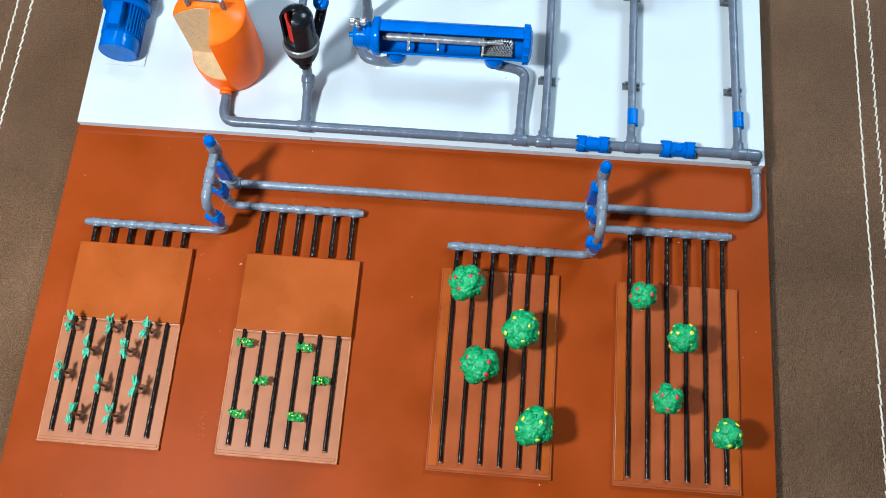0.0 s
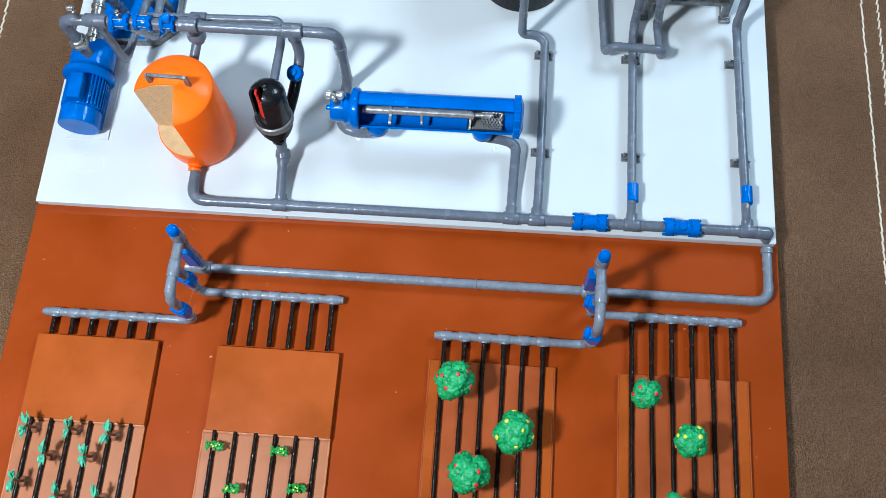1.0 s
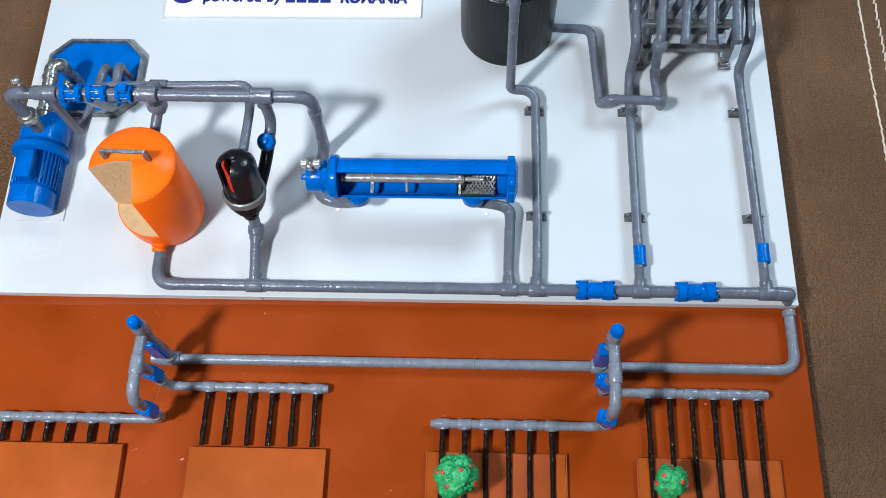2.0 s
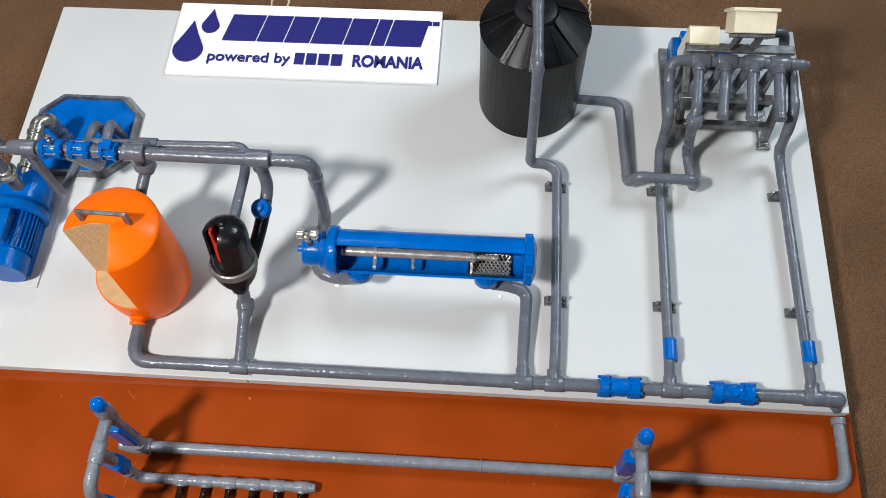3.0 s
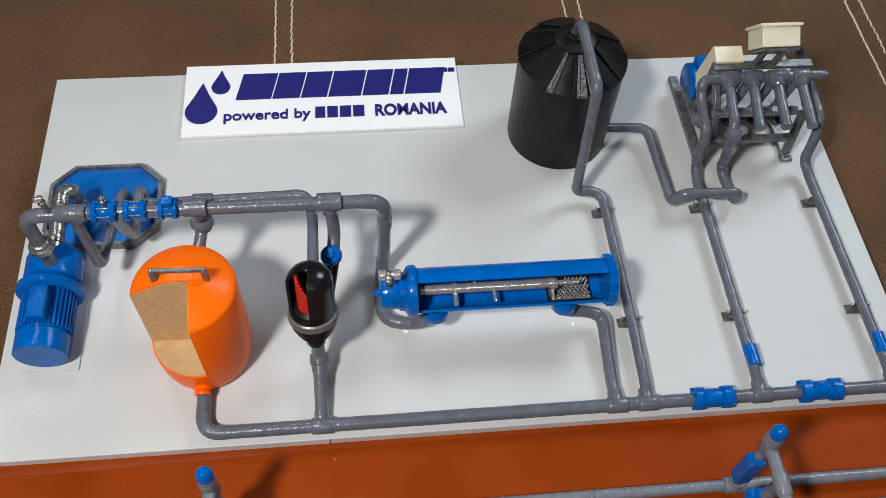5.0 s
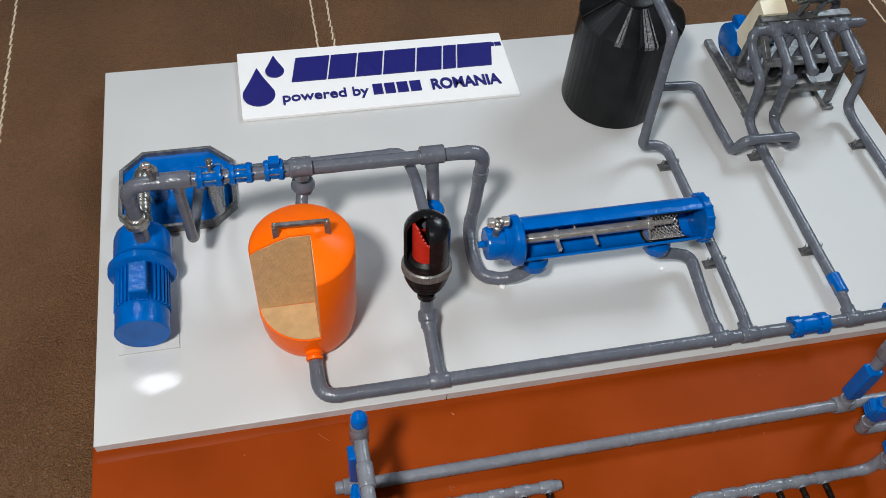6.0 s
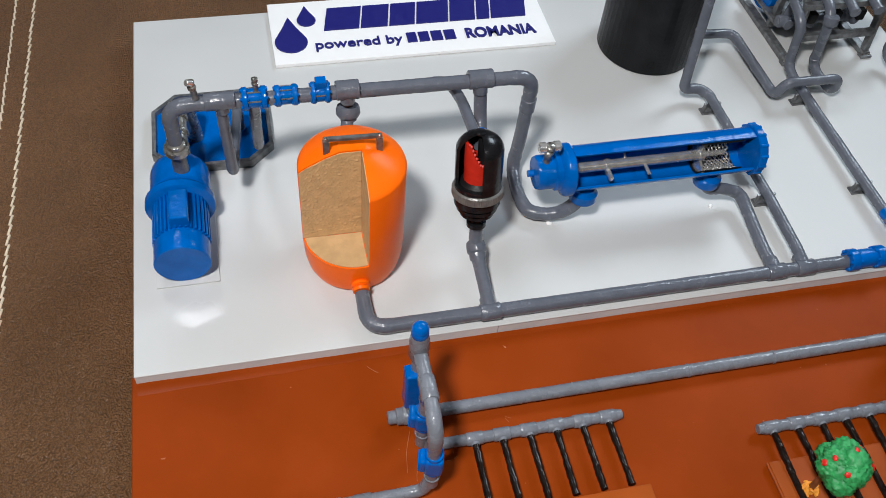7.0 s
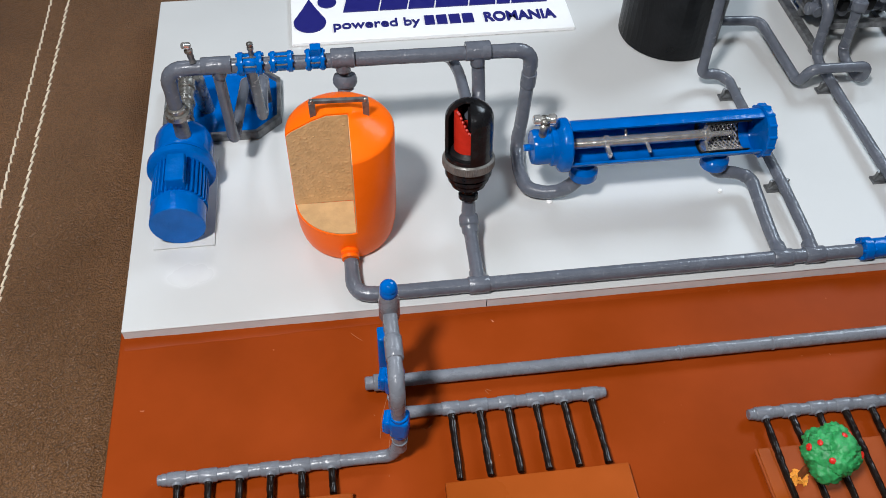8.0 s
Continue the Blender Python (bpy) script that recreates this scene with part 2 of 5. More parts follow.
def lathe(profile, m, seg=28, start=0.0, sweep_deg=360.0):
    """Turns rows of (radius, height) about z; m places it."""
    bm = bmesh.new()
    full = sweep_deg >= 359.9
    n = seg if full else seg + 1
    rings = []
    for r, z in profile:
        if r < 1e-6:
            v = bm.verts.new((0, 0, z))
            rings.append([v] * n)
        else:
            rings.append([bm.verts.new((r * math.cos(radians(start + sweep_deg * i / seg)), r * math.sin(radians(start + sweep_deg * i / seg)), z)) for i in range(n)])
    for a, b in zip(rings, rings[1:]):
        for i in range(seg):
            j = (i + 1) % n
            corners = []
            for v in (a[i], a[j], b[j], b[i]):
                if v not in corners:
                    corners.append(v)
            if len(corners) > 2:
                bm.faces.new(corners)
    bm.transform(m)
    return bm


def sector(profile, m, seg, start, sweep_deg):
    """A turned solid with a wedge left out, its two cut faces closed."""
    bm = bmesh.new()
    rows = []
    for r, z in profile:
        if r < 1e-6:
            rows.append([bm.verts.new((0, 0, z))] * (seg + 1))
        else:
            rows.append([bm.verts.new((r * math.cos(radians(start + sweep_deg * i / seg)), r * math.sin(radians(start + sweep_deg * i / seg)), z)) for i in range(seg + 1)])
    closed = profile[0][0] > 1e-6
    for a, b in zip(rows, rows[1:] + (rows[:1] if closed else [])):
        for i in range(seg):
            corners = []
            for v in (a[i], a[i + 1], b[i + 1], b[i]):
                if v not in corners:
                    corners.append(v)
            if len(corners) > 2:
                bm.faces.new(corners)
    for k in (0, seg):
        bm.faces.new([r[k] for r in rows])
    bm.transform(m)
    return bm


def disc_stack(rows, at, way, seg=28, bevel=0.0004):
    """A closed turned body: rows of (radius, height) from the bottom up, edges slightly eased."""
    prof = [(0, rows[0][1])]
    for i, (r, z) in enumerate(rows):
        prof.append((r, z))
    prof.append((0, rows[-1][1]))
    return lathe(prof, axis_pose(at, way), seg)


def rod(a, b, r, seg=14, ease=0.0003):
    a, b = Vector(a), Vector(b)
    h = (b - a).length
    e = min(ease, r * 0.4, h * 0.3)
    return disc_stack([(r - e, 0), (r, e), (r, h - e), (r - e, h)], a, b - a, seg)


def rounded(points, bend, steps=6):
    """A polyline with its corners rounded off."""
    pts = [Vector(p) for p in points]
    out = [pts[0]]
    for p, q, s in zip(pts, pts[1:], pts[2:]):
        u, w = (p - q), (s - q)
        d = min(bend, u.length * 0.48, w.length * 0.48)
        a, b = q + u.normalized() * d, q + w.normalized() * d
        for i in range(steps + 1):
            k = i / steps
            out.append(a * (1 - k) ** 2 + q * 2 * k * (1 - k) + b * k * k)
    out.append(pts[-1])
    return out


def tube(points, r, bend=0.008, seg=14, wobble=0.0):
    """A pipe along a polyline with rounded bends and closed ends; wobble makes it hand-made: uneven, with thicker elbows."""
    path = rounded(points, bend) if len(points) > 2 else [Vector(p) for p in points]
    thick = [1.0] * len(path)
    if wobble:
        dense, thick = [path[0]], [1.0]
        for a, b in zip(path, path[1:]):
            n = max(1, int((b - a).length / (r * 0.9)))
            for i in range(1, n + 1):
                dense.append(a.lerp(b, i / n))
                thick.append(1.0)
        for i in range(1, len(dense) - 1):
            u, w = (dense[i] - dense[i - 1]).normalized(), (dense[i + 1] - dense[i]).normalized()
            if u.dot(w) < 0.995:
                for j in range(max(1, i - 1), min(len(dense) - 1, i + 2)):
                    thick[j] = 1.07
        path = dense
    bm = bmesh.new()
    way = (path[1] - path[0]).normalized()
    side = way.orthogonal().normalized()
    rings = []
    for i, p in enumerate(path):
        nxt = (path[min(i + 1, len(path) - 1)] - path[max(i - 1, 0)]).normalized()
        turn = way.rotation_difference(nxt)
        side = (turn @ side).normalized()
        way = nxt
        up = way.cross(side).normalized()
        ring = []
        for k in range(seg):
            d = side * math.cos(2 * math.pi * k / seg) + up * math.sin(2 * math.pi * k / seg)
            lump = 1 + wobble * 0.6 * noise.noise(p * 90) + wobble * 0.8 * noise.noise((p + d * r) * 330)
            ring.append(bm.verts.new(p + d * r * thick[i] * lump))
        rings.append(ring)
    for a, b in zip(rings, rings[1:]):
        for k in range(seg):
            bm.faces.new((a[k], a[(k + 1) % seg], b[(k + 1) % seg], b[k]))
    bm.faces.new(rings[0][::-1])
    bm.faces.new(rings[-1])
    return bm


def flat(points, z0, z1):
    bm = bmesh.new()
    lo = [bm.verts.new((x, y, z0)) for x, y in points]
    hi = [bm.verts.new((x, y, z1)) for x, y in points]
    bm.faces.new(hi)
    bm.faces.new(lo[::-1])
    n = len(points)
    for i in range(n):
        bm.faces.new((lo[i], lo[(i + 1) % n], hi[(i + 1) % n], hi[i]))
    return bm


def fine_line(a, b, n):
    a, b = Vector(a), Vector(b)
    return [a.lerp(b, i / n) for i in range(n + 1)]


def tee(at, along, half, r, branch=None, reach=0.0, br=None):
    """A pipe tee: a sleeve along the run with lips, and a short sleeve on the branch."""
    along = Vector(along).normalized()
    at = Vector(at)
    body = disc_stack([(r * 0.93, 0), (r, 0.0005), (r, 2 * half - 0.0005), (r * 0.93, 2 * half)], at - along * half, along, 18)
    if branch is not None:
        branch = Vector(branch).normalized()
        b = disc_stack([(br or r * 0.97, 0), (br or r * 0.97, reach - 0.0005), ((br or r * 0.97) * 0.93, reach)], at, branch, 18)
        body = merge(body, b)
    return body


# ---- the room: unseen, added to close the place ----
LEATHER_Z, RED_Z, BED_Z = -0.0200, -0.0088, -0.0058
solid("floor", box((-1.9, -2.1, -0.80), (2.5, 2.3, -0.77)), FLOOR, "plain dull brown room floor", "floor", kind="structure", soft=False)
solid("ceiling", box((-1.9, -2.1, 1.80), (2.5, 2.3, 1.85)), WALL, "plain dark grey room ceiling, out of view", "ceiling", kind="structure", soft=False)
for side, lo, hi in (("north", (-1.9, 2.3, -0.8), (2.5, 2.4, 1.85)), ("south", (-1.9, -2.2, -0.8), (2.5, -2.1, 1.85)),
                     ("west", (-2.0, -2.2, -0.8), (-1.9, 2.4, 1.85)), ("east", (2.5, -2.2, -0.8), (2.6, 2.4, 1.85))):
    solid("wall_" + side, box(lo, hi), WALL, "plain dark grey painted room wall, out of view", "wall", kind="structure", soft=False)

# upholstered leatherette bench on which the model lies
bench = thing("upholstered_bench", (0.3, 0.1, -0.77), "wide bench in brown grained leatherette with cream double stitching", "bench")
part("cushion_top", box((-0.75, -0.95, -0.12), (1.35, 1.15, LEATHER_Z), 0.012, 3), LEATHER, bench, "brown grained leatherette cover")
part("bench_base", box((-0.70, -0.90, -0.77), (1.30, 1.10, -0.12)), FLOOR, bench, soft=False)


def seam(x, y0, y1, pitch, lean):
    """A row of thread stitches, each a small rounded bead that dips at both ends."""
    bm = bmesh.new()
    n = int((y1 - y0) / pitch)
    for i in range(n):
        y = y0 + i * pitch
        j = random.uniform(-0.0003, 0.0003)
        a = Vector((x - lean + j, y + 0.0004, LEATHER_Z - 0.0001))
        b = Vector((x + lean * 0.2 + j, y + pitch * 0.45, LEATHER_Z + 0.0009))
        c = Vector((x + lean + j, y + pitch * 1.04, LEATHER_Z + 0.0002))
        data = bpy.data.meshes.new("tmp")
        t = tube([a, b, c], random.uniform(0.00068, 0.00085), 0.003, 7)
        t.to_mesh(data)
        t.free()
        bm.from_mesh(data)
        bpy.data.meshes.remove(data)
    return bm


for x in (-0.094, 0.168, 0.4255, 0.690):
    for off, lean in ((0.0, -0.0005), (0.0138, 0.0008)):
        s = part("stitching", seam(x + off, -0.5, 0.75, 0.0083, lean), THREAD, bench, "row of cream thread stitches")
        tagged(s, kind="stuff")

# ---- the model's two boards ----
W, D = 0.5985, 0.3145
red_bm = box((-0.0026, -0.345, LEATHER_Z), (0.6022, 0.006, RED_Z), 0.0008, 2)
red_board = thing("red_brown_board", (0.3, -0.17, LEATHER_Z), "glossy red-brown painted base board lying on brown leatherette", "board")
part("panel", red_bm, RED, red_board)
white_board = thing("white_board", (0.3, D / 2, LEATHER_Z), "white painted board with pipes and tanks on it", "board")
part("panel", box((0, 0, -0.0012), (W, D, 0.0), 0.0006, 2), WHITE, white_board)
part("edge_core", box((0.0003, 0.0003, RED_Z - 0.0002), (0.2075, D - 0.0003, -0.0012)), EDGE, white_board, soft=False)
part("edge_core", box((0.2081, 0.0006, RED_Z - 0.0002), (W - 0.0003, D - 0.0003, -0.0012)), EDGE, white_board, soft=False)
part("spacer", box((0.006, 0.012, LEATHER_Z), (W - 0.006, D - 0.006, RED_Z - 0.0002)), EDGE, white_board, soft=False)


# a paint bead along the joint of the two boards
bead = bmesh.new()
for i in range(61):
    x = 0.0005 + 0.010 * i
    h = 0.0008 + 0.0009 * max(0.0, 1 - x / 0.22) + 0.0004 * noise.noise(Vector((x * 40, 0, 0)))
    w = 0.0026 + 0.0042 * max(0.0, 1 - x / 0.24) + 0.0010 * noise.noise(Vector((x * 55, 3, 0)))
    ring = [bead.verts.new(p) for p in ((x, 0.0002, RED_Z - 0.0004), (x, 0.0002, RED_Z + h), (x, -w * 0.6, RED_Z + h * 0.8), (x, -w, RED_Z + 0.00005), (x, -w, RED_Z - 0.0004))]
    if i:
        for k in range(5):
            bead.faces.new((last[k], last[(k + 1) % 5], ring[(k + 1) % 5], ring[k]))
    else:
        bead.faces.new(ring)
    last = ring
bead.faces.new(last[::-1])
part("paint_bead", bead, RED, red_board, "raised bead of red-brown paint")

# ---- planting beds ----


def paint_lip(a, b, r, seed):
    """An uneven bead of thick paint from a to b, half sunk into the edge."""
    rng = random.Random(seed)
    a, b = Vector(a), Vector(b)
    n = max(8, int((b - a).length / 0.0035))
    side = (b - a).cross(Vector((0, 0, 1))).normalized()
    pts = [a.lerp(b, i / n) + side * rng.uniform(-0.00012, 0.00012) for i in range(n + 1)]
    return tube(pts, r, 0.001, 8, 0.25)


def bed(x0, x1, y0, y1, slab_y):
    thing_at = ((x0 + x1) / 2, (y0 + y1) / 2, RED_Z)
    label = "shallow brown planting bed half covered by a smooth slab" if slab_y else "long shallow brown planting bed with glossy side strips"
    b = thing("planting_bed", thing_at, label, "planting bed", "planting beds on the red-brown board")
    top = slab_y if slab_y else y1
    ground = SOIL if slab_y else SOIL_RED
    part("soil_tray", box((x0, y0, RED_Z), (x1, top, BED_Z), 0.0008, 2), ground, b)
    lip_mat = LIP if slab_y else SOIL_RED
    z = BED_Z - 0.0004
    for k, (p, q) in enumerate((((x0 - 0.0004, y0, z), (x1 + 0.0004, y0, z)), ((x0, y0, z), (x0, top, z)), ((x1, y0, z), (x1, top, z)))):
        part("paint_lip", paint_lip(p, q, (0.0011 if k == 0 else 0.0008) * (1.0 if slab_y else 0.75), int(x0 * 1000) + k), lip_mat, b, "uneven pale paint lip" if slab_y else "uneven glossy paint lip")
    part("front_ledge", box((x0 + 0.0010, y0 + 0.0008, BED_Z - 0.001), (x1 - 0.0010, y0 + 0.0034, BED_Z + 0.0005), 0.0005), ground, b)
    if slab_y:
        part("cover_slab", box((x0 + 0.0012, slab_y, RED_Z), (x1 + 0.0008, y1, BED_Z + 0.0030), 0.0007, 2), SLAB, b, "smooth orange-brown slab")
        lip = [Vector((x0 + 0.0006 + (x1 - x0) * i / 24, slab_y - 0.0002 + 0.0004 * noise.noise(Vector((i * 0.7, x0 * 90, 0))), BED_Z + 0.0008)) for i in range(25)]
        part("front_lip", tube(lip, 0.0013, 0.001, 8, 0.3), LIP, b, "pale paint lip along the slab")
    else:
        part("side_strip", box((x0 + 0.0006, y0 + 0.0036, BED_Z - 0.001), (x0 + 0.008, top, BED_Z + 0.0005), 0.0005), SLAB, b, "glossy orange-brown strip")
        part("side_strip", box((x1 - 0.008, y0 + 0.0036, BED_Z - 0.001), (x1 - 0.0006, top, BED_Z + 0.0005), 0.0005), SLAB, b, "glossy orange-brown strip")
    return b


bed(0.0243, 0.1213, -0.2740, -0.1085, -0.1735)
bed(0.1672, 0.2630, -0.2735, -0.1090, -0.1738)
bed(0.3332, 0.4290, -0.2725, -0.1085, None)
bed(0.4772, 0.5740, -0.2722, -0.1095, None)


def drip(x, y0, y1, slab_y, drift):
    """A thin black hose lying on the bed, thicker up to the bed's edge, open at its end."""
    z = BED_Z + 0.0013
    h = thing("drip_line", (x, y0, BED_Z), "thin black drip hose lying along the bed", "drip hose", "drip lines in the beds")
    shift = random.uniform(-0.0005, 0.0005)
    edge = -0.1076 if slab_y else -0.118
    lead = [(x, y0 - 0.0015, -0.0035), (x + shift, edge, z + (0.0002 if not slab_y else 0.0007))]
    part("lead_tube", tube(fine_line(*lead, 8), 0.0019, seg=12, wobble=0.25), DRIP, h)
    lo = slab_y + 0.0006 if slab_y else edge + 0.002
    end = Vector((x + drift, y1, z))
    part("hose", tube(fine_line((x + shift + drift * (0.45 if slab_y else 0.1), lo, z), end, 14), 0.0018, seg=12, wobble=0.16), DRIP, h)
    part("end_lip", lathe([(0.0011, -0.0006), (0.0019, -0.0006), (0.0019, 0.0004), (0.0011, 0.0004), (0.0011, -0.0006)], axis_pose(end, (0, -1, 0)), 12), STEM, h, "worn brown hose end")
    return h


BEDS = ((0.0354, 0.01540, -0.0906, -0.1735, -0.0014), (0.1770, 0.01530, -0.0668, -0.1738, -0.0005), (0.3438, 0.01510, -0.0896, None, 0.0), (0.4864, 0.01515, -0.0652, None, 0.0012))
for x0, step, y0, slab_y, drift in BEDS:
    for i in range(6):
        drip(x0 + i * step, y0, -0.2660 + random.uniform(-0.0006, 0.0006), slab_y, drift)

# ---- red-board pipework ----
PZ = -0.0036


def manifold(xend, xelbow, y, drops, riser_x):
    m = thing("drip_manifold", ((xend + xelbow) / 2, y, RED_Z), "pale grey manifold pipe with six outlets to black hoses", "pipe manifold", "manifolds on the red-brown board")
    s = 1 if xelbow > xend else -1
    part("pipe", tube([(xend, y, PZ), (xelbow, y, PZ), (riser_x, y + 0.0005, 0.012)], 0.0032, 0.0055, wobble=0.06), GREY_LIGHT, m)
    part("end_plug", rod((xend - s * 0.0022, y, PZ), (xend + s * 0.001, y, PZ), 0.0028), GREY_LIGHT, m)
    for x in drops:
        part("tee", tee((x, y, PZ), (1, 0, 0), 0.0047, 0.0037, (0, -1, 0), 0.0042, 0.0025), GREY_LIGHT, m)
    return m


def xs(k):
    x0, step = BEDS[k][:2]
    return [x0 + i * step for i in range(6)]


STATIONS = (0.1476, 0.4540)
manifold(0.0280, 0.1440, BEDS[0][2], xs(0), STATIONS[0])
manifold(0.2600, 0.1505, BEDS[1][2], xs(1), STATIONS[0])
manifold(0.3375, 0.4500, BEDS[2][2], xs(2), STATIONS[1])
manifold(0.5678, 0.4570, BEDS[3][2], xs(3), STATIONS[1])

feed = thing("feed_pipe", (0.37, -0.0478, RED_Z), "long pale grey painted feed pipe on the red-brown board", "pipe")
MY = -0.0470
part("pipe", tube([(0.1405, MY, -0.0030), (0.5915, MY, -0.0030), (0.5915, -0.0035, -0.0030)], 0.0037, 0.012, 18, 0.05), GREY_LIGHT, feed)
part("end_plug", disc_stack([(0.0046, 0), (0.0048, 0.0006), (0.0048, 0.0042), (0.0038, 0.0048), (0.0038, 0.0086), (0.0032, 0.0092)], (0.1420, MY, -0.0030), (-1, 0, 0), 18), GREY_LIGHT, feed)
part("coupling", rod((0.3095, MY, -0.0030), (0.3110, MY, -0.0030), 0.0041), GREY_LIGHT, feed)
part("coupling", rod((0.3640, MY, -0.0030), (0.3655, MY, -0.0030), 0.0041), GREY_LIGHT, feed)
part("coupling", rod((0.5915, -0.0075, -0.0030), (0.5915, -0.0030, -0.0030), 0.0047), GREY_LIGHT, feed)


def station(x):
    """A standing valve set: a riser with a blue valve body, a dome, an arch and two blue valves."""
    y0, y1, y2 = MY, -0.0672, -0.0905
    top = 0.0610
    s = thing("valve_station", (x, y1, RED_Z), "standing grey pipe arch with a blue dome and valves", "valve", "valve stations on the red-brown board")
    part("riser", tube([(x, y0, -0.002), (x, y0 + 0.002, top + 0.004)], 0.0036), GREY_LIGHT, s)
    part("riser_tee", tee((x, y0, -0.0030), (1, 0, 0), 0.0065, 0.0052, (0, 0, 1), 0.0085, 0.0047), GREY_LIGHT, s)
    part("valve_body", box((x - 0.0068, y0 - 0.0046, 0.0126), (x + 0.0030, y0 + 0.0040, 0.0446), 0.0012, 3), BLUE, s, "tall flat blue valve body")
    part("top_elbow", disc_stack([(0.0046, 0), (0.0052, 0.001), (0.0052, 0.013), (0.0045, 0.0178)], (x, y0 + 0.0015, top - 0.0055), (0, 0.05, 1), 20), GREY_LIGHT, s)
    dome = [(0.0034, 0), (0.0042, 0.0010), (0.0045, 0.0026), (0.0043, 0.0042), (0.0040, 0.0048)] + [(0.0044 * math.cos(radians(a)), 0.0054 + 0.0046 * math.sin(radians(a))) for a in range(0, 86, 14)]
    part("dome", disc_stack(dome, (x, y0 + 0.0022, top + 0.0112), (0, 0.05, 1), 24), BLUE, s, "blue domed cap")
    part("arch", tube([(x, y0, top), (x, y1, top + 0.001), (x - 0.0006, y2, top - 0.0005), (x, y2, 0.004)], 0.0036, 0.0125, 16, 0.05), GREY_LIGHT, s)
    part("arch_tee", tee((x, y1 - 0.001, top + 0.0005), (0, 1, 0), 0.0064, 0.0044, (0.0, 0.05, -1), 0.011, 0.0041), GREY_LIGHT, s)
    part("branch", tube([(x, y1, top), (x, y1 + 0.001, 0.002)], 0.0036), GREY_LIGHT, s)
    for vy, z in ((y2, 0.0215), (y1 + 0.001, 0.0215)):
        m = pose(x, vy, z + 0.0072, 0, 0, -14)
        v = part("control_valve", merge(box((-0.0046, -0.0048, -0.0072), (0.0048, 0.0048, 0.0072), 0.0018, 3, m), rod((x, vy, z - 0.0018), (x, vy, z + 0.0160), 0.0045, 16)), BLUE, s, "blocky blue control valve")
        part("bonnet", box((-0.0074, -0.0040, -0.0052), (-0.0036, 0.0046, 0.0056), 0.0014, 3, m), BLUE, v)
        for k in range(4):
            part("rib", box((-0.0079, -0.0036, -0.0042 + k * 0.0026), (-0.0071, 0.0042, -0.0030 + k * 0.0026), 0.0003, 1, m), BLUE, v)
    for vy in (y2, y1 + 0.001):
        part("joint_ring", rod((x, vy, 0.0120), (x, vy, 0.0135), 0.0042), GREY_LIGHT, s)
    return s


for x in STATIONS:
    station(x)

# ---- plants in the beds ----


def blob(bm, at, rx, ry, rz, turn, sub=1):
    m = Matrix.Translation(at) @ turn.to_matrix().to_4x4() @ Matrix.Diagonal((rx, ry, rz, 1))
    bmesh.ops.create_icosphere(bm, subdivisions=sub, radius=1, matrix=m)


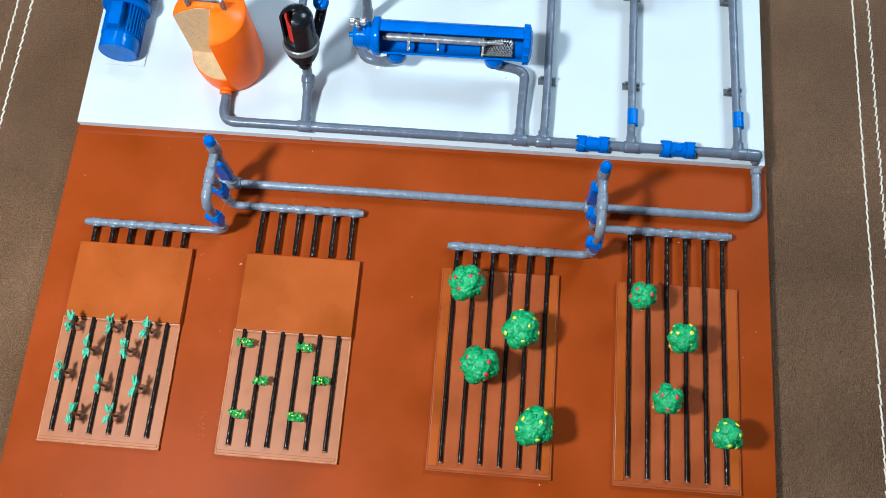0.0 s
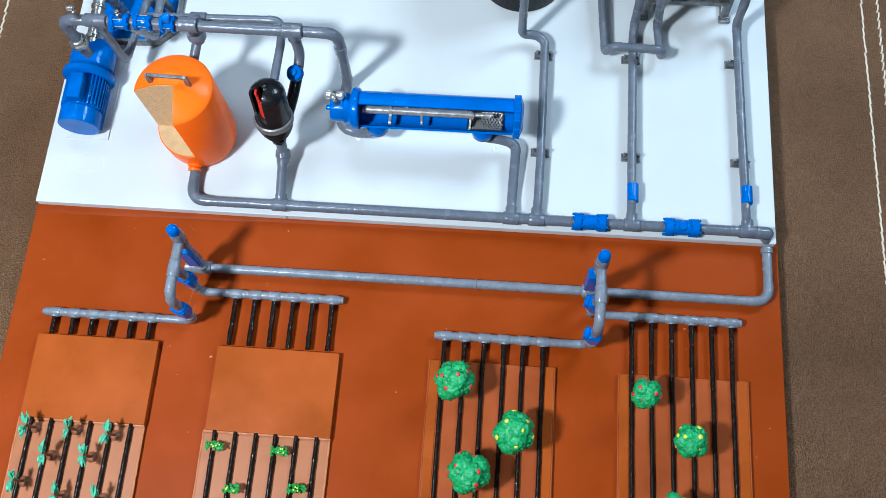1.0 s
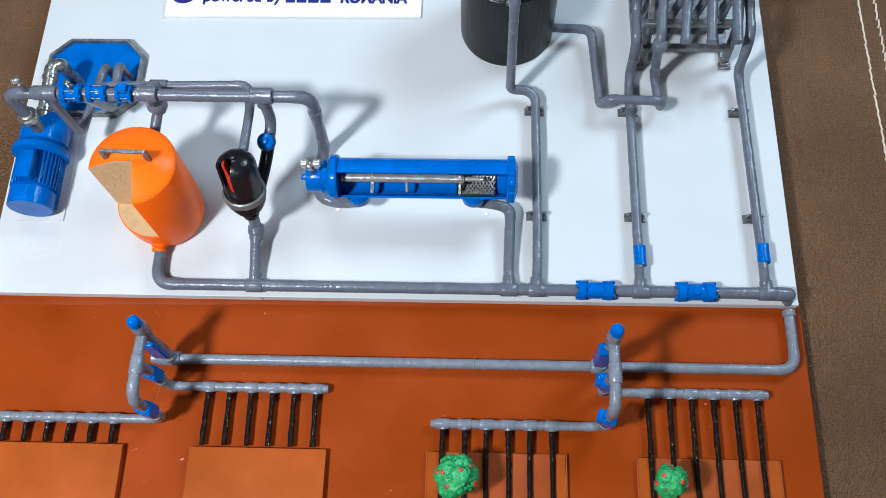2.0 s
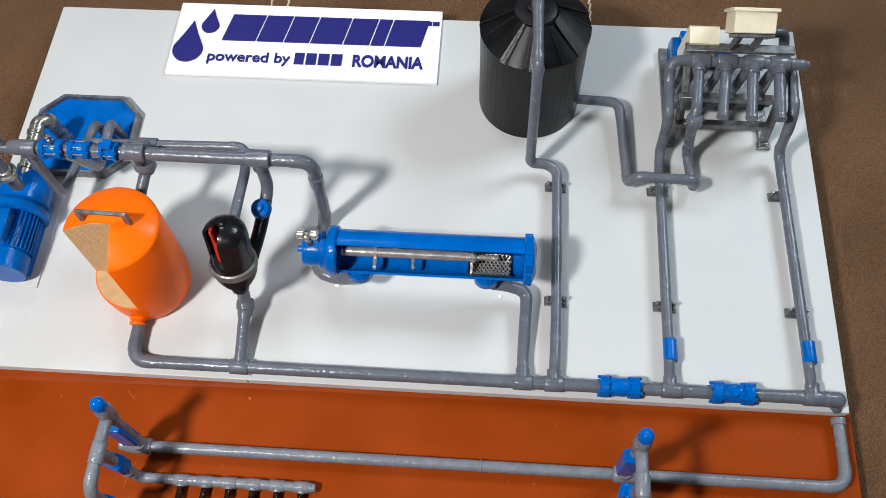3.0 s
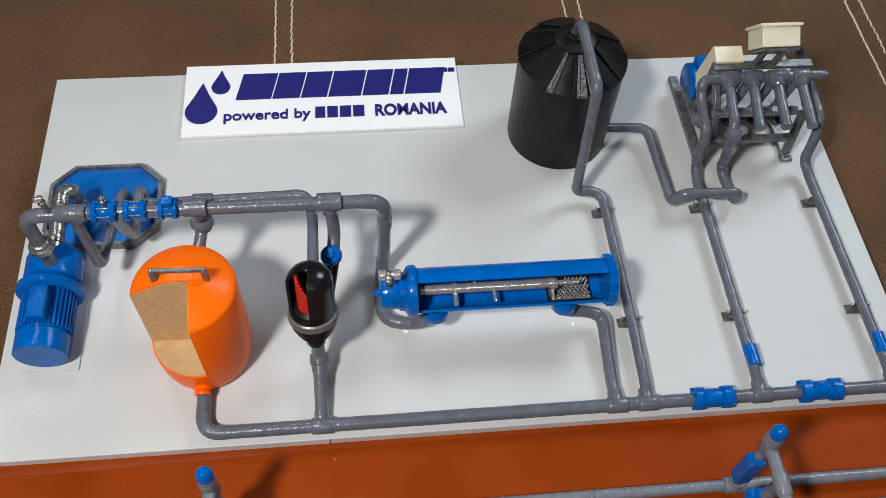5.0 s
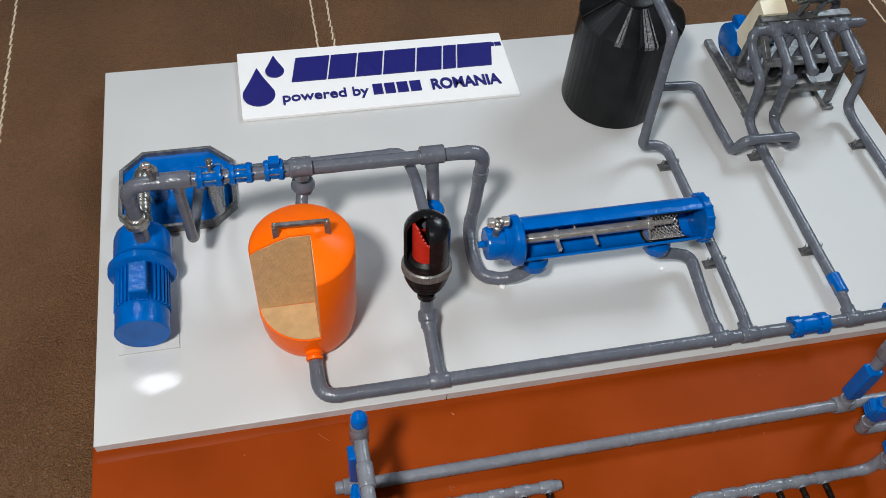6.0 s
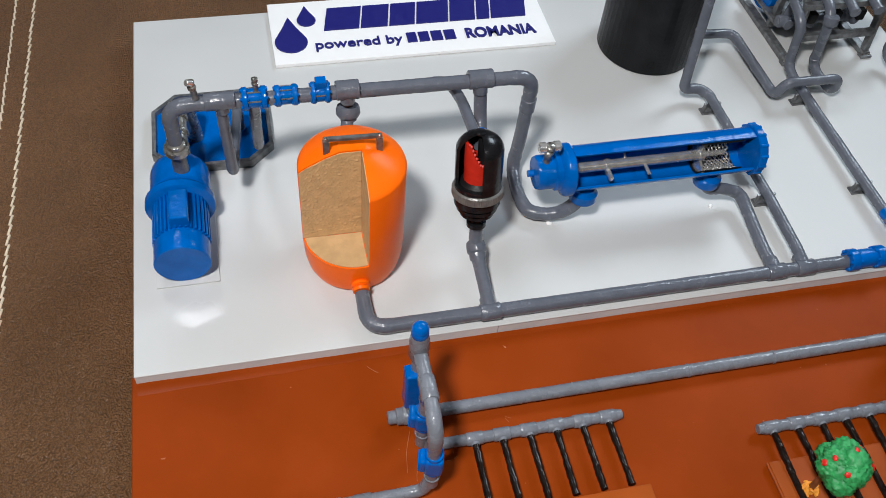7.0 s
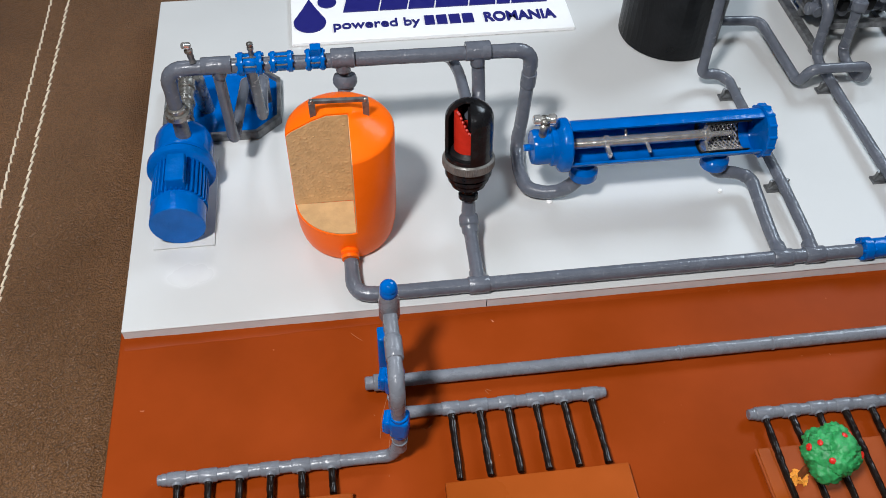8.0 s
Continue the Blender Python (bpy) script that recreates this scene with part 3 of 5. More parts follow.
def clay_tree(at, r, height, fruit_mat, seed, tall=1.0, lean=(-0.002, -0.003)):
    rng = random.Random(seed)
    at = Vector(at)
    c = at + Vector((0, 0, height))
    at = at + Vector((lean[0], lean[1], 0))
    red = fruit_mat is FRUIT
    t = thing("clay_tree", at, f"small clay tree with scaly green crown and {'red' if red else 'yellow'} fruit", "model tree", "clay trees in the beds")
    part("trunk", tube([at - Vector((0, 0, 0.0005)), at + Vector((0.0006, 0.0003, height * 0.5)), c], 0.0017, 0.004, 8, 0.2), STEM, t)
    lobes = [(Vector((0, 0, 0)), r * 0.78)]
    for k in range(9):
        zz = 0.92 - 1.25 * k / 8
        a = k * 2.39996 + rng.uniform(-0.35, 0.35)
        flat_r = math.sqrt(max(0.0, 1 - zz * zz))
        lobes.append((Vector((flat_r * math.cos(a), flat_r * math.sin(a), zz * tall)) * r * 0.50, r * rng.uniform(0.43, 0.52)))
    bm = bmesh.new()
    for o, q in lobes:
        made = bmesh.ops.create_icosphere(bm, subdivisions=4, radius=1)
        for v in made["verts"]:
            d = v.co.copy()
            p = o + Vector((d.x, d.y, d.z * 0.95 * tall)) * q
            near = noise.voronoi(p * 560 + Vector((seed * 7.0, 0, 0)) + 0.35 * noise.noise_vector(p * 700))[0]
            dome = 0.55 - min(1.0, near[0] * 1.35) ** 2
            fold = min(1.0, (near[1] - near[0]) * 4.0) - 0.7
            v.co = c + p + d * r * (0.075 * dome + 0.06 * fold + 0.05 * noise.noise(p * 1100))
    crown = part("crown", bm, LEAF, t, "crumpled scaly green clay crown")
    crown.data.set_sharp_from_angle(angle=math.pi)
    for k in range(7):
        a, zz = k * 2.4 + rng.uniform(-0.7, 0.7), 0.97 - 0.85 * (k + rng.random()) / 7
        d = Vector((math.sqrt(1 - zz * zz) * math.cos(a), math.sqrt(1 - zz * zz) * math.sin(a), zz * tall))
        reach = 0.0
        for o, q in lobes:
            along = o.dot(d.normalized())
            gap = q * q - (o.length_squared - along * along)
            if gap > 0:
                reach = max(reach, along + math.sqrt(gap))
        b = bmesh.new()
        q = rng.uniform(0.0013, 0.0018)
        blob(b, c + d.normalized() * (reach + 0.0001), q * 1.15, q * rng.uniform(0.8, 1.3), q * 0.45, d.to_track_quat("Z", "Y").to_euler(), 2)
        part("fruit", b, fruit_mat, t, "red fruit" if red else "yellow fruit")
    bm = bmesh.new()
    for k in range(54):
        a = rng.uniform(0, 6.28)
        p = at + Vector((math.cos(a), math.sin(a), 0)) * rng.uniform(0.0010, 0.0052)
        q = at + Vector((math.cos(a + 1.4), math.sin(a + 1.4), 0)) * rng.uniform(0.002, 0.005)
        data = bpy.data.meshes.new("tmp")
        s = tube([p + Vector((0, 0, rng.uniform(0, 0.003))), (p + q) / 2 + Vector((0, 0, rng.uniform(0.001, 0.0055))), q + Vector((0, 0, rng.uniform(0, 0.003)))], 0.00055, 0.003, 5)
        s.to_mesh(data)
        s.free()
        bm.from_mesh(data)
        bpy.data.meshes.remove(data)
    part("straw_ring", bm, STRAW, t, "tangle of orange straw round the trunk")
    return t


clay_tree((0.3537, -0.1290, BED_Z), 0.0154, 0.0305, FRUIT, 1, 1.0, (-0.0048, 0.0015))
clay_tree((0.3990, -0.1630, BED_Z), 0.0157, 0.0305, YELLOW, 2)
clay_tree((0.3682, -0.1935, BED_Z), 0.0160, 0.0300, FRUIT, 3)
clay_tree((0.4126, -0.2368, BED_Z), 0.0160, 0.0300, YELLOW, 4)
clay_tree((0.4922, -0.1287, BED_Z), 0.0118, 0.0300, FRUIT, 5, 1.15, (0.0030, 0.0))
clay_tree((0.5238, -0.1606, BED_Z), 0.0125, 0.0300, YELLOW, 6, 1.1, (-0.0005, 0.0005))
clay_tree((0.5122, -0.2090, BED_Z), 0.0125, 0.0300, FRUIT, 7, 1.1, (-0.0010, -0.0005))
clay_tree((0.5562, -0.2318, BED_Z), 0.0125, 0.0300, YELLOW, 8, 1.1, (0.0005, -0.0005))


def leaf(a, b, width, sag):
    """A folded leaf blade with thickness from a to b."""
    a, b = Vector(a), Vector(b)
    way = b - a
    side = way.cross(Vector((0, 0, 1)))
    side = side.normalized() if side.length > 1e-9 else Vector((1, 0, 0))
    bm = bmesh.new()
    rows = []
    for i in range(6):
        k = i / 5
        w = width * math.sin(math.pi * (0.15 + 0.85 * k)) * 0.9 + 0.0001
        p = a.lerp(b, k) + Vector((0, 0, sag * math.sin(math.pi * k)))
        rows.append((p - side * w + Vector((0, 0, w * 0.6)), p, p + side * w + Vector((0, 0, w * 0.6))))
    thick = Vector((0, 0, 0.00035))
    tops = [[bm.verts.new(v + thick) for v in r] for r in rows]
    lows = [[bm.verts.new(v - thick) for v in r] for r in rows]
    for i in range(5):
        for j in range(2):
            bm.faces.new((tops[i][j], tops[i][j + 1], tops[i + 1][j + 1], tops[i + 1][j]))
            bm.faces.new((lows[i][j], lows[i + 1][j], lows[i + 1][j + 1], lows[i][j + 1]))
        bm.faces.new((tops[i][0], tops[i + 1][0], lows[i + 1][0], lows[i][0]))
        bm.faces.new((tops[i][2], lows[i][2], lows[i + 1][2], tops[i + 1][2]))
    bm.faces.new((tops[0][0], lows[0][0], lows[0][1], tops[0][1]))
    bm.faces.new((tops[0][1], lows[0][1], lows[0][2], tops[0][2]))
    bm.faces.new((tops[5][0], tops[5][1], lows[5][1], lows[5][0]))
    bm.faces.new((tops[5][1], tops[5][2], lows[5][2], lows[5][1]))
    return bm


def corn(x, y, seed):
    rng = random.Random(seed)
    z = BED_Z
    t = thing("seedling", (x, y, z), "little mint green seedling on a brown stem and foot", "model plant", "seedlings in the bed")
    part("foot", disc_stack([(0.0040, 0), (0.0040, 0.0012), (0.0030, 0.0022), (0.0016, 0.0030)], (x, y, z), (0, 0, 1), 16), STEM, t, "round brown foot")
    h = 0.0165
    part("stem", tube([(x, y, z + 0.001), (x + 0.0003, y, z + h * 0.5), (x, y, z + h + 0.002)], 0.0011, 0.003, 8), STEM, t)
    for k in range(12):
        a = math.pi / 2 + (k % 2) * math.pi + rng.uniform(-0.7, 0.7)
        ln = rng.uniform(0.0040, 0.0108)
        base = Vector((x, y, z + h * rng.uniform(0.75, 1.1)))
        tip = base + Vector((math.cos(a) * ln * 0.6, math.sin(a) * ln, rng.uniform(0.000, 0.005)))
        part("leaf", leaf(base, tip, rng.uniform(0.0008, 0.0016), rng.uniform(-0.0020, 0.0030)), MINT, t, "mint green leaf" if k == 0 else "")
    return t


for k, (x, y) in enumerate(((0.042, -0.181), (0.074, -0.1805), (0.104, -0.1825), (0.059, -0.2005), (0.0895, -0.1995), (0.042, -0.2205), (0.074, -0.2285), (0.104, -0.2285), (0.058, -0.2530), (0.088, -0.2515))):
    corn(x - 0.0034, y, 100 + k)


def bush(x, y, seed):
    rng = random.Random(seed)
    z = BED_Z
    t = thing("leafy_bush", (x, y, z), "small bright green bush with yellow buds on a brown block", "model plant", "small bushes in the bed")
    part("block", box((x - 0.0028, y - 0.0030, z), (x + 0.0030, y + 0.0022, z + 0.0042), 0.0004), SOIL, t, "small brown block")
    bm = bmesh.new()
    for k in range(46):
        p = Vector((x + rng.uniform(-1, 1) * 0.0062, y + rng.uniform(-1, 1) * 0.0026, z + 0.0072 + rng.uniform(-1, 1) * 0.0022))
        q = rng.uniform(0.0008, 0.0015)
        blob(bm, p, q * 1.6, q, q * 0.5, Euler((rng.uniform(-0.7, 0.7), rng.uniform(-0.7, 0.7), rng.uniform(0, 6))), 1)
    part("foliage", bm, GRASS, t)
    for k in range(4):
        b = bmesh.new()
        p = Vector((x + rng.uniform(-1, 1) * 0.0048, y + rng.uniform(-1, 1) * 0.0020, z + 0.0098 + rng.uniform(-1, 1) * 0.0006))
        blob(b, p, 0.0008, 0.0007, 0.0006, Euler((0, 0, rng.uniform(0, 6))), 1)
        part("bud", b, YELLOW, t, "yellow bud" if k == 0 else "")
    return t


for k, (x, y) in enumerate(((0.1785, -0.1855), (0.2270, -0.1860), (0.1955, -0.2150), (0.2430, -0.2115), (0.1800, -0.2425), (0.2270, -0.2415))):
    bush(x + 0.0010, y, 200 + k)

# ---- white-board main pipe ----
MAIN_Y, MAIN_Z = 0.0068, 0.0056
main = thing("main_pipe", (0.36, MAIN_Y, 0.0), "long grey main pipe along the front of the white board", "pipe")
part("pipe", tube([(0.1310, 0.0310, 0.0075), (0.1310, MAIN_Y, MAIN_Z), (0.5895, MAIN_Y, MAIN_Z), (0.5905, MAIN_Y - 0.0035, -0.0022)], 0.0043, 0.0125, 18, 0.04), GREY, main)
for x in (0.2035, 0.3893, 0.4095, 0.4845, 0.5745):
    part("tee", tee((x, MAIN_Y, MAIN_Z), (1, 0, 0), 0.0062, 0.0052, (0, 1, 0.05), 0.0095, 0.0046), GREY, main)
part("end_elbow", disc_stack([(0.0046, 0), (0.0052, 0.0006), (0.0052, 0.010), (0.0040, 0.0125), (0.0020, 0.0138)], (0.5805, MAIN_Y, MAIN_Z), (1, -0.05, -0.02), 20), GREY, main)


def meter(at, half, r, label, lugs=True, cap=None):
    """A blue flanged fitting along x with bolts on its flanges."""
    at = Vector(at)
    m = thing("flow_meter", at - Vector((0, 0, r)), label, "flow meter", "blue flanged fittings on the pipes")
    part("body", disc_stack([(r * 0.84, 0), (r * 0.90, half * 0.4), (r * 1.02, half * 0.7), (r * 1.02, half * 1.3), (r * 0.90, half * 1.6), (r * 0.84, half * 2)], at - Vector((half, 0, 0)), (1, 0, 0), 20), BLUE, m)
    for s in (-1, 1):
        mid = at + Vector((s * half * 0.77, 0, 0))
        f = part("flange", disc_stack([(r * 0.75, 0), (r * 1.13, 0.0002), (r * 1.20, 0.0007), (r * 1.20, half * 0.44), (r * 1.13, half * 0.48), (r * 0.75, half * 0.50)], mid - Vector((half * 0.25, 0, 0)), (1, 0, 0), 24), BLUE, m)
        if lugs:
            for k in range(6):
                a = k * math.pi / 3 + 0.4
                p = mid + Vector((-half * 0.36, math.cos(a) * r * 0.98, math.sin(a) * r * 0.98))
                part("bolt", rod(p, p + Vector((half * 0.72, 0, 0)), r * 0.19, 8), BLUE, f)
    if half < 0.01:
        for dy, dz in ((-0.92, 0.30), (-0.30, 0.95), (0.75, 0.65)):
            a = at + Vector((-half * 0.62, dy * r * 1.02, dz * r * 1.02))
            part("tie_bolt", rod(a, a + Vector((half * 1.24, 0, 0)), r * 0.09, 8), DULL_STEEL, m, "thin silver tie bolt")
    if cap == "round":
        part("register", disc_stack([(r * 0.62, 0), (r * 0.62, r * 0.95), (r * 0.5, r * 1.12)], at, (0, -0.15, 1), 18), BLUE, m)
    if cap == "box":
        part("register", box(at + Vector((-half * 0.5, -r * 0.55, r * 0.6)), at + Vector((half * 0.7, r * 0.55, r * 1.75)), 0.0006), BLUE, m)
    return m


meter((0.4515, MAIN_Y, MAIN_Z + 0.0012), 0.0124, 0.0060, "glossy blue flanged flow meter on the grey main pipe", cap=None)
meter((0.5232, MAIN_Y, MAIN_Z + 0.0012), 0.0130, 0.0061, "glossy blue flanged flow meter with round register on the main pipe", cap="round")

# ---- orange sand filter tank with a quarter cut away ----
OX, OY, OR, OH = 0.1310, 0.0645, 0.0300, 0.0948
tank = thing("sand_filter_tank", (OX, OY, 0), "orange sand filter tank with a cut-away showing tan sand", "filter tank")


CX, CY, CZ = 0.1360, 0.0615, 0.0268


DOME = ((OR, OH - 0.0128), (OR - 0.0004, OH - 0.0118), (OR - 0.0014, OH - 0.0108), (OR - 0.0040, OH - 0.0088), (0.0150, OH - 0.0026), (0.0075, OH + 0.0006))


def dome_height(r):
    """Height of the tank's top at a radius."""
    for (r1, z1), (r0, z0) in zip(DOME, DOME[1:]):
        if r >= r0:
            return z0 + (z1 - z0) * min(1.0, (r - r0) / (r1 - r0))
    return DOME[-1][1]


def plan(r):
    """The tank's outline at a radius: a circle with the front left corner cut out."""
    a0 = -math.degrees(math.acos((CX - OX) / r))
    a1 = 180 + math.degrees(math.asin((OY - CY) / r))
    pts = [(OX + r * math.cos(radians(a0 + (a1 - a0) * i / 56)), OY + r * math.sin(radians(a0 + (a1 - a0) * i / 56))) for i in range(57)]
    return pts + [(CX, CY)]


def orange_shell():
    low = [(0, 0.0008), (OR - 0.0062, 0.0008), (OR - 0.0032, 0.0020), (OR - 0.0020, 0.0050), (OR - 0.0007, 0.0120), (OR, 0.0220), (OR, CZ), (0, CZ)]
    bm = lathe(low, Matrix.Translation((OX, OY, 0)), 56)
    up = bmesh.new()
    rows = [[up.verts.new((x, y, z)) for x, y in plan(r)] for r, z in ((OR, CZ), *DOME)]
    n = len(rows[0])
    for a, b in zip(rows, rows[1:]):
        for i in range(n):
            up.faces.new((a[i], a[(i + 1) % n], b[(i + 1) % n], b[i]))
    up.faces.new(rows[-1])
    up.faces.new(rows[0][::-1])
    return merge(bm, up)


part("shell", orange_shell(), ORANGE, tank)


def rough_slab(origin, u, v, n, wide, bumps, nu, nv):
    """A rough slab of sand: origin, two edges and the way it faces."""
    origin, u, v, n = Vector(origin), Vector(u), Vector(v), Vector(n)
    bm = bmesh.new()
    grid = []
    tops = []
    for i in range(nu + 1):
        p = origin + u * (wide * i / nu)
        tops.append(dome_height(math.hypot(p.x - OX, p.y - OY)) - origin.z - 0.0010)
    for j in range(nv + 1):
        row = []
        for i in range(nu + 1):
            p = origin + u * (wide * i / nu) + v * (tops[i] * j / nv)
            inside = 0 < i < nu and 0 < j < nv
            k = 0.0003 + (bumps * max(0.0, noise.noise(p * 850) + 0.35 * noise.noise(p * 1700) - 0.12) if inside else 0.0)
            row.append(bm.verts.new(p + n * k))
        grid.append(row)
    for j in range(nv):
        for i in range(nu):
            bm.faces.new((grid[j][i], grid[j][i + 1], grid[j + 1][i + 1], grid[j + 1][i]))
    rim = grid[0] + [r[-1] for r in grid[1:]] + grid[-1][-2::-1] + [r[0] for r in grid[-2:0:-1]]
    back = [bm.verts.new(q.co - n * 0.0009) for q in rim]
    for k in range(len(rim)):
        m = (k + 1) % len(rim)
        bm.faces.new((rim[m], rim[k], back[k], back[m]))
    bm.faces.new(back)
    return bm


LEFT = OX - math.sqrt(OR ** 2 - (OY - CY) ** 2)
FRONT = OY - math.sqrt(OR ** 2 - (CX - OX) ** 2)
part("sand_face", rough_slab((CX - 0.0004, CY, CZ + 0.0006), (-1, 0, 0), (0, 0, 1), (0, -1, 0), CX - LEFT - 0.0006, 0.0006, 70, 130), SAND, tank, "rough tan sand face")
part("sand_face", rough_slab((CX, FRONT + 0.0004, CZ + 0.0006), (0, 1, 0), (0, 0, 1), (-1, 0, 0), CY - FRONT - 0.0012, 0.0003, 34, 78), SAND, tank, "rough tan sand face")


def sand_floor():
    a0, a1 = math.degrees(math.asin((OY - CY) / OR)) + 181, 359 - math.degrees(math.acos((CX - OX) / OR))
    pts = [(OX + (OR - 0.0009) * math.cos(radians(a0 + (a1 - a0) * i / 24)), OY + (OR - 0.0009) * math.sin(radians(a0 + (a1 - a0) * i / 24))) for i in range(25)]
    return flat(pts + [(CX - 0.0007, CY - 0.0007)], CZ - 0.0004, CZ + 0.0007)


part("sand_floor", sand_floor(), SAND_PALE, tank, "pale flat sand bed", soft=False)
part("outlet_neck", disc_stack([(0.0052, 0), (0.0052, 0.003), (0.0042, 0.0036), (0.0056, 0.0046), (0.0056, 0.0062), (0.0042, 0.0070), (0.0054, 0.0080), (0.0050, 0.0098)], (OX - 0.0003, OY - OR + 0.0056, 0.0120), (0, -1, -0.25), 20), ORANGE, tank, "ribbed orange outlet neck")
handle = part("handle", box((-0.0157, -0.0012, -0.0010), (0.0157, 0.0012, 0.0012), 0.0004, 2, pose(0.1315, 0.0645, 0.1020, 0, 0, -2)), DARK_STEEL, tank, "dull metal carrying handle")
for hx, hy in ((0.1172, 0.0649), (0.1458, 0.0640)):
    part("handle_post", box((hx - 0.0017, hy - 0.0014, OH - 0.0045), (hx + 0.0017, hy + 0.0014, 0.1012), 0.0003), DARK_STEEL, handle)
    part("rivet", rod((hx, hy - 0.0005, 0.1010), (hx, hy - 0.0005, 0.1038), 0.0011, 10), DULL_STEEL, handle)

# ---- black disc filter ----
FX, FY = 0.2035, 0.0605
filt = thing("disc_filter", (FX, FY, 0), "glossy black disc filter with a window onto its red core", "disc filter")
part("base_bowl", disc_stack([(0.0050, 0), (0.0058, 0.001), (0.0058, 0.004), (0.0040, 0.0052), (0.0040, 0.007), (0.0066, 0.0100), (0.0100, 0.0120), (0.0100, 0.0145), (0.0092, 0.0152), (0.0120, 0.0166), (0.0120, 0.0192), (0.0108, 0.0200), (0.0136, 0.0215), (0.0136, 0.0290)], (FX, FY - 0.001, 0.0185), (0, 0.06, 1), 30), BLACK_GLOSS, filt)
KNURL = [(FX + (0.0152 if i % 2 else 0.0148) * math.cos(2 * math.pi * i / 144), FY + (0.0152 if i % 2 else 0.0148) * math.sin(2 * math.pi * i / 144)) for i in range(144)]
part("clamp_ring", merge(flat(KNURL, 0.0480, 0.0530), disc_stack([(0.0140, 0), (0.0149, 0.0008), (0.0149, 0.0066), (0.0140, 0.0076)], (FX, FY, 0.0467), (0, 0, 1), 34)), RING, filt, "dull grey ribbed clamp ring", soft=False)


def dome_shell():
    """The cover: a domed cylinder with a tall window cut out of its front left."""
    m = Matrix.Translation((FX, FY, 0.0535))
    prof = [(0.0137, 0), (0.0137, 0.0305)] + [(0.0137 * math.cos(radians(a)), 0.0305 + 0.0130 * math.sin(radians(a))) for a in range(12, 91, 13)]
    inner = [(max(0.0004, r - 0.0018), z - (0.0014 if z > 0.031 else 0)) for r, z in prof]
    rim = lathe([(0.0112, 0), (0.0137, 0), (0.0137, 0.0030), (0.0112, 0.0030), (0.0112, 0)], m, 40)
    cover = sector([(max(r, 0.0004), z) for r, z in prof] + inner[::-1], m, 40, -95.0, 278.0)
    return merge(rim, cover)


part("cover", dome_shell(), BLACK_GLOSS, filt, "glossy black domed cover with a cut-out")
part("inner_seat", lathe([(0, 0.0545), (0.0110, 0.0545), (0.0110, 0.0580), (0.0088, 0.0605), (0, 0.0605)], Matrix.Translation((FX, FY, 0)), 28), BLACK, filt)

def jagged_core():
    """A red drum whose rim steps down from one side to the other."""
    bm = bmesh.new()
    n = 48
    low, high, inner = [], [], []
    for i in range(n):
        a = 2 * math.pi * i / n
        d = (math.degrees(a) - 215) % 360
        up = 0.0905 if d > 300 else (0.0905 - 0.0150 * min(1.0, d / 48) if d < 60 else 0.0760)
        for row, r, z in ((low, 0.0086, 0.0600), (high, 0.0086, up), (inner, 0.0068, up)):
            row.append(bm.verts.new((FX + r * math.cos(a), FY + r * math.sin(a), z)))
    floor_ring = [bm.verts.new((v.co.x, v.co.y, 0.0700)) for v in inner]
    for a, b in ((low, high), (high, inner), (inner, floor_ring)):
        for i in range(n):
            bm.faces.new((a[i], a[(i + 1) % n], b[(i + 1) % n], b[i]))
    bm.faces.new(floor_ring)
    bm.faces.new(low[::-1])
    return bm


part("core", jagged_core(), REDCORE, filt, "bright red filter core")
for k in range(9):
    d = -6 + k * 8.5
    a = radians(215 + d)
    zz = 0.0905 - 0.0150 * min(1.0, max(0.0, d) / 48) + 0.0004
    b = bmesh.new()
    blob(b, Vector((FX + 0.0081 * math.cos(a), FY + 0.0081 * math.sin(a), zz)), 0.0011, 0.0011, 0.0015, Euler((0, 0, 0)), 1)
    part("core_bead", b, REDCORE, filt)
part("inner_rod", rod((FX + 0.003, FY + 0.002, 0.0690), (FX + 0.003, FY + 0.002, 0.0920), 0.0036, 18), BLACK, filt)
part("top_knob", disc_stack([(0.0030, 0), (0.0030, 0.0012), (0.0018, 0.0018)], (FX, FY, 0.0962), (0, 0, 1), 16), BLACK_GLOSS, filt)

filt.matrix_world = pose(FX - 0.0008, 0.0453, 0, -12, 0, 0) @ Matrix.Translation((0, 0, 0.0175)) @ Matrix.Diagonal((1, 1, 0.82, 1))

filter_pipe = thing("filter_outlet_pipe", (0.2028, 0.03, 0), "grey painted pipe with a coupling below the black disc filter", "pipe")
part("pipe", tube([(FX - 0.0003, 0.0522, 0.0350), (0.2030, 0.0485, 0.0170), (0.2035, MAIN_Y, MAIN_Z)], 0.0040, 0.010, 16, 0.05), GREY, filter_pipe)
part("coupling", disc_stack([(0.0044, 0), (0.0056, 0.0012), (0.0060, 0.0040), (0.0060, 0.0072), (0.0051, 0.0082), (0.0050, 0.0118), (0.0041, 0.0126)], (0.2031, 0.0505, 0.0192), (0.0001, -0.0090, -0.0047), 20), GREY, filter_pipe)

# ---- blue pump and motor ----
PX = 0.0318
pump = thing("electric_pump", (PX, 0.09, 0), "glossy blue electric pump with ribbed motor lying on a clear plate", "pump")
ZC = 0.0188
part("mounting_plate", box((0.0135, 0.0580, 0.0002), (0.0500, 0.1330, 0.0014), 0.0003), WHITE, pump, "thin pale plate")
part("motor_body", disc_stack([(0.0158, 0), (0.0163, 0.0006), (0.0163, 0.0135), (0.0150, 0.0148), (0.0148, 0.0440)], (PX - 0.0008, 0.0605, ZC - 0.0015), (0.01, 1, 0.03), 40), BLUE, pump)
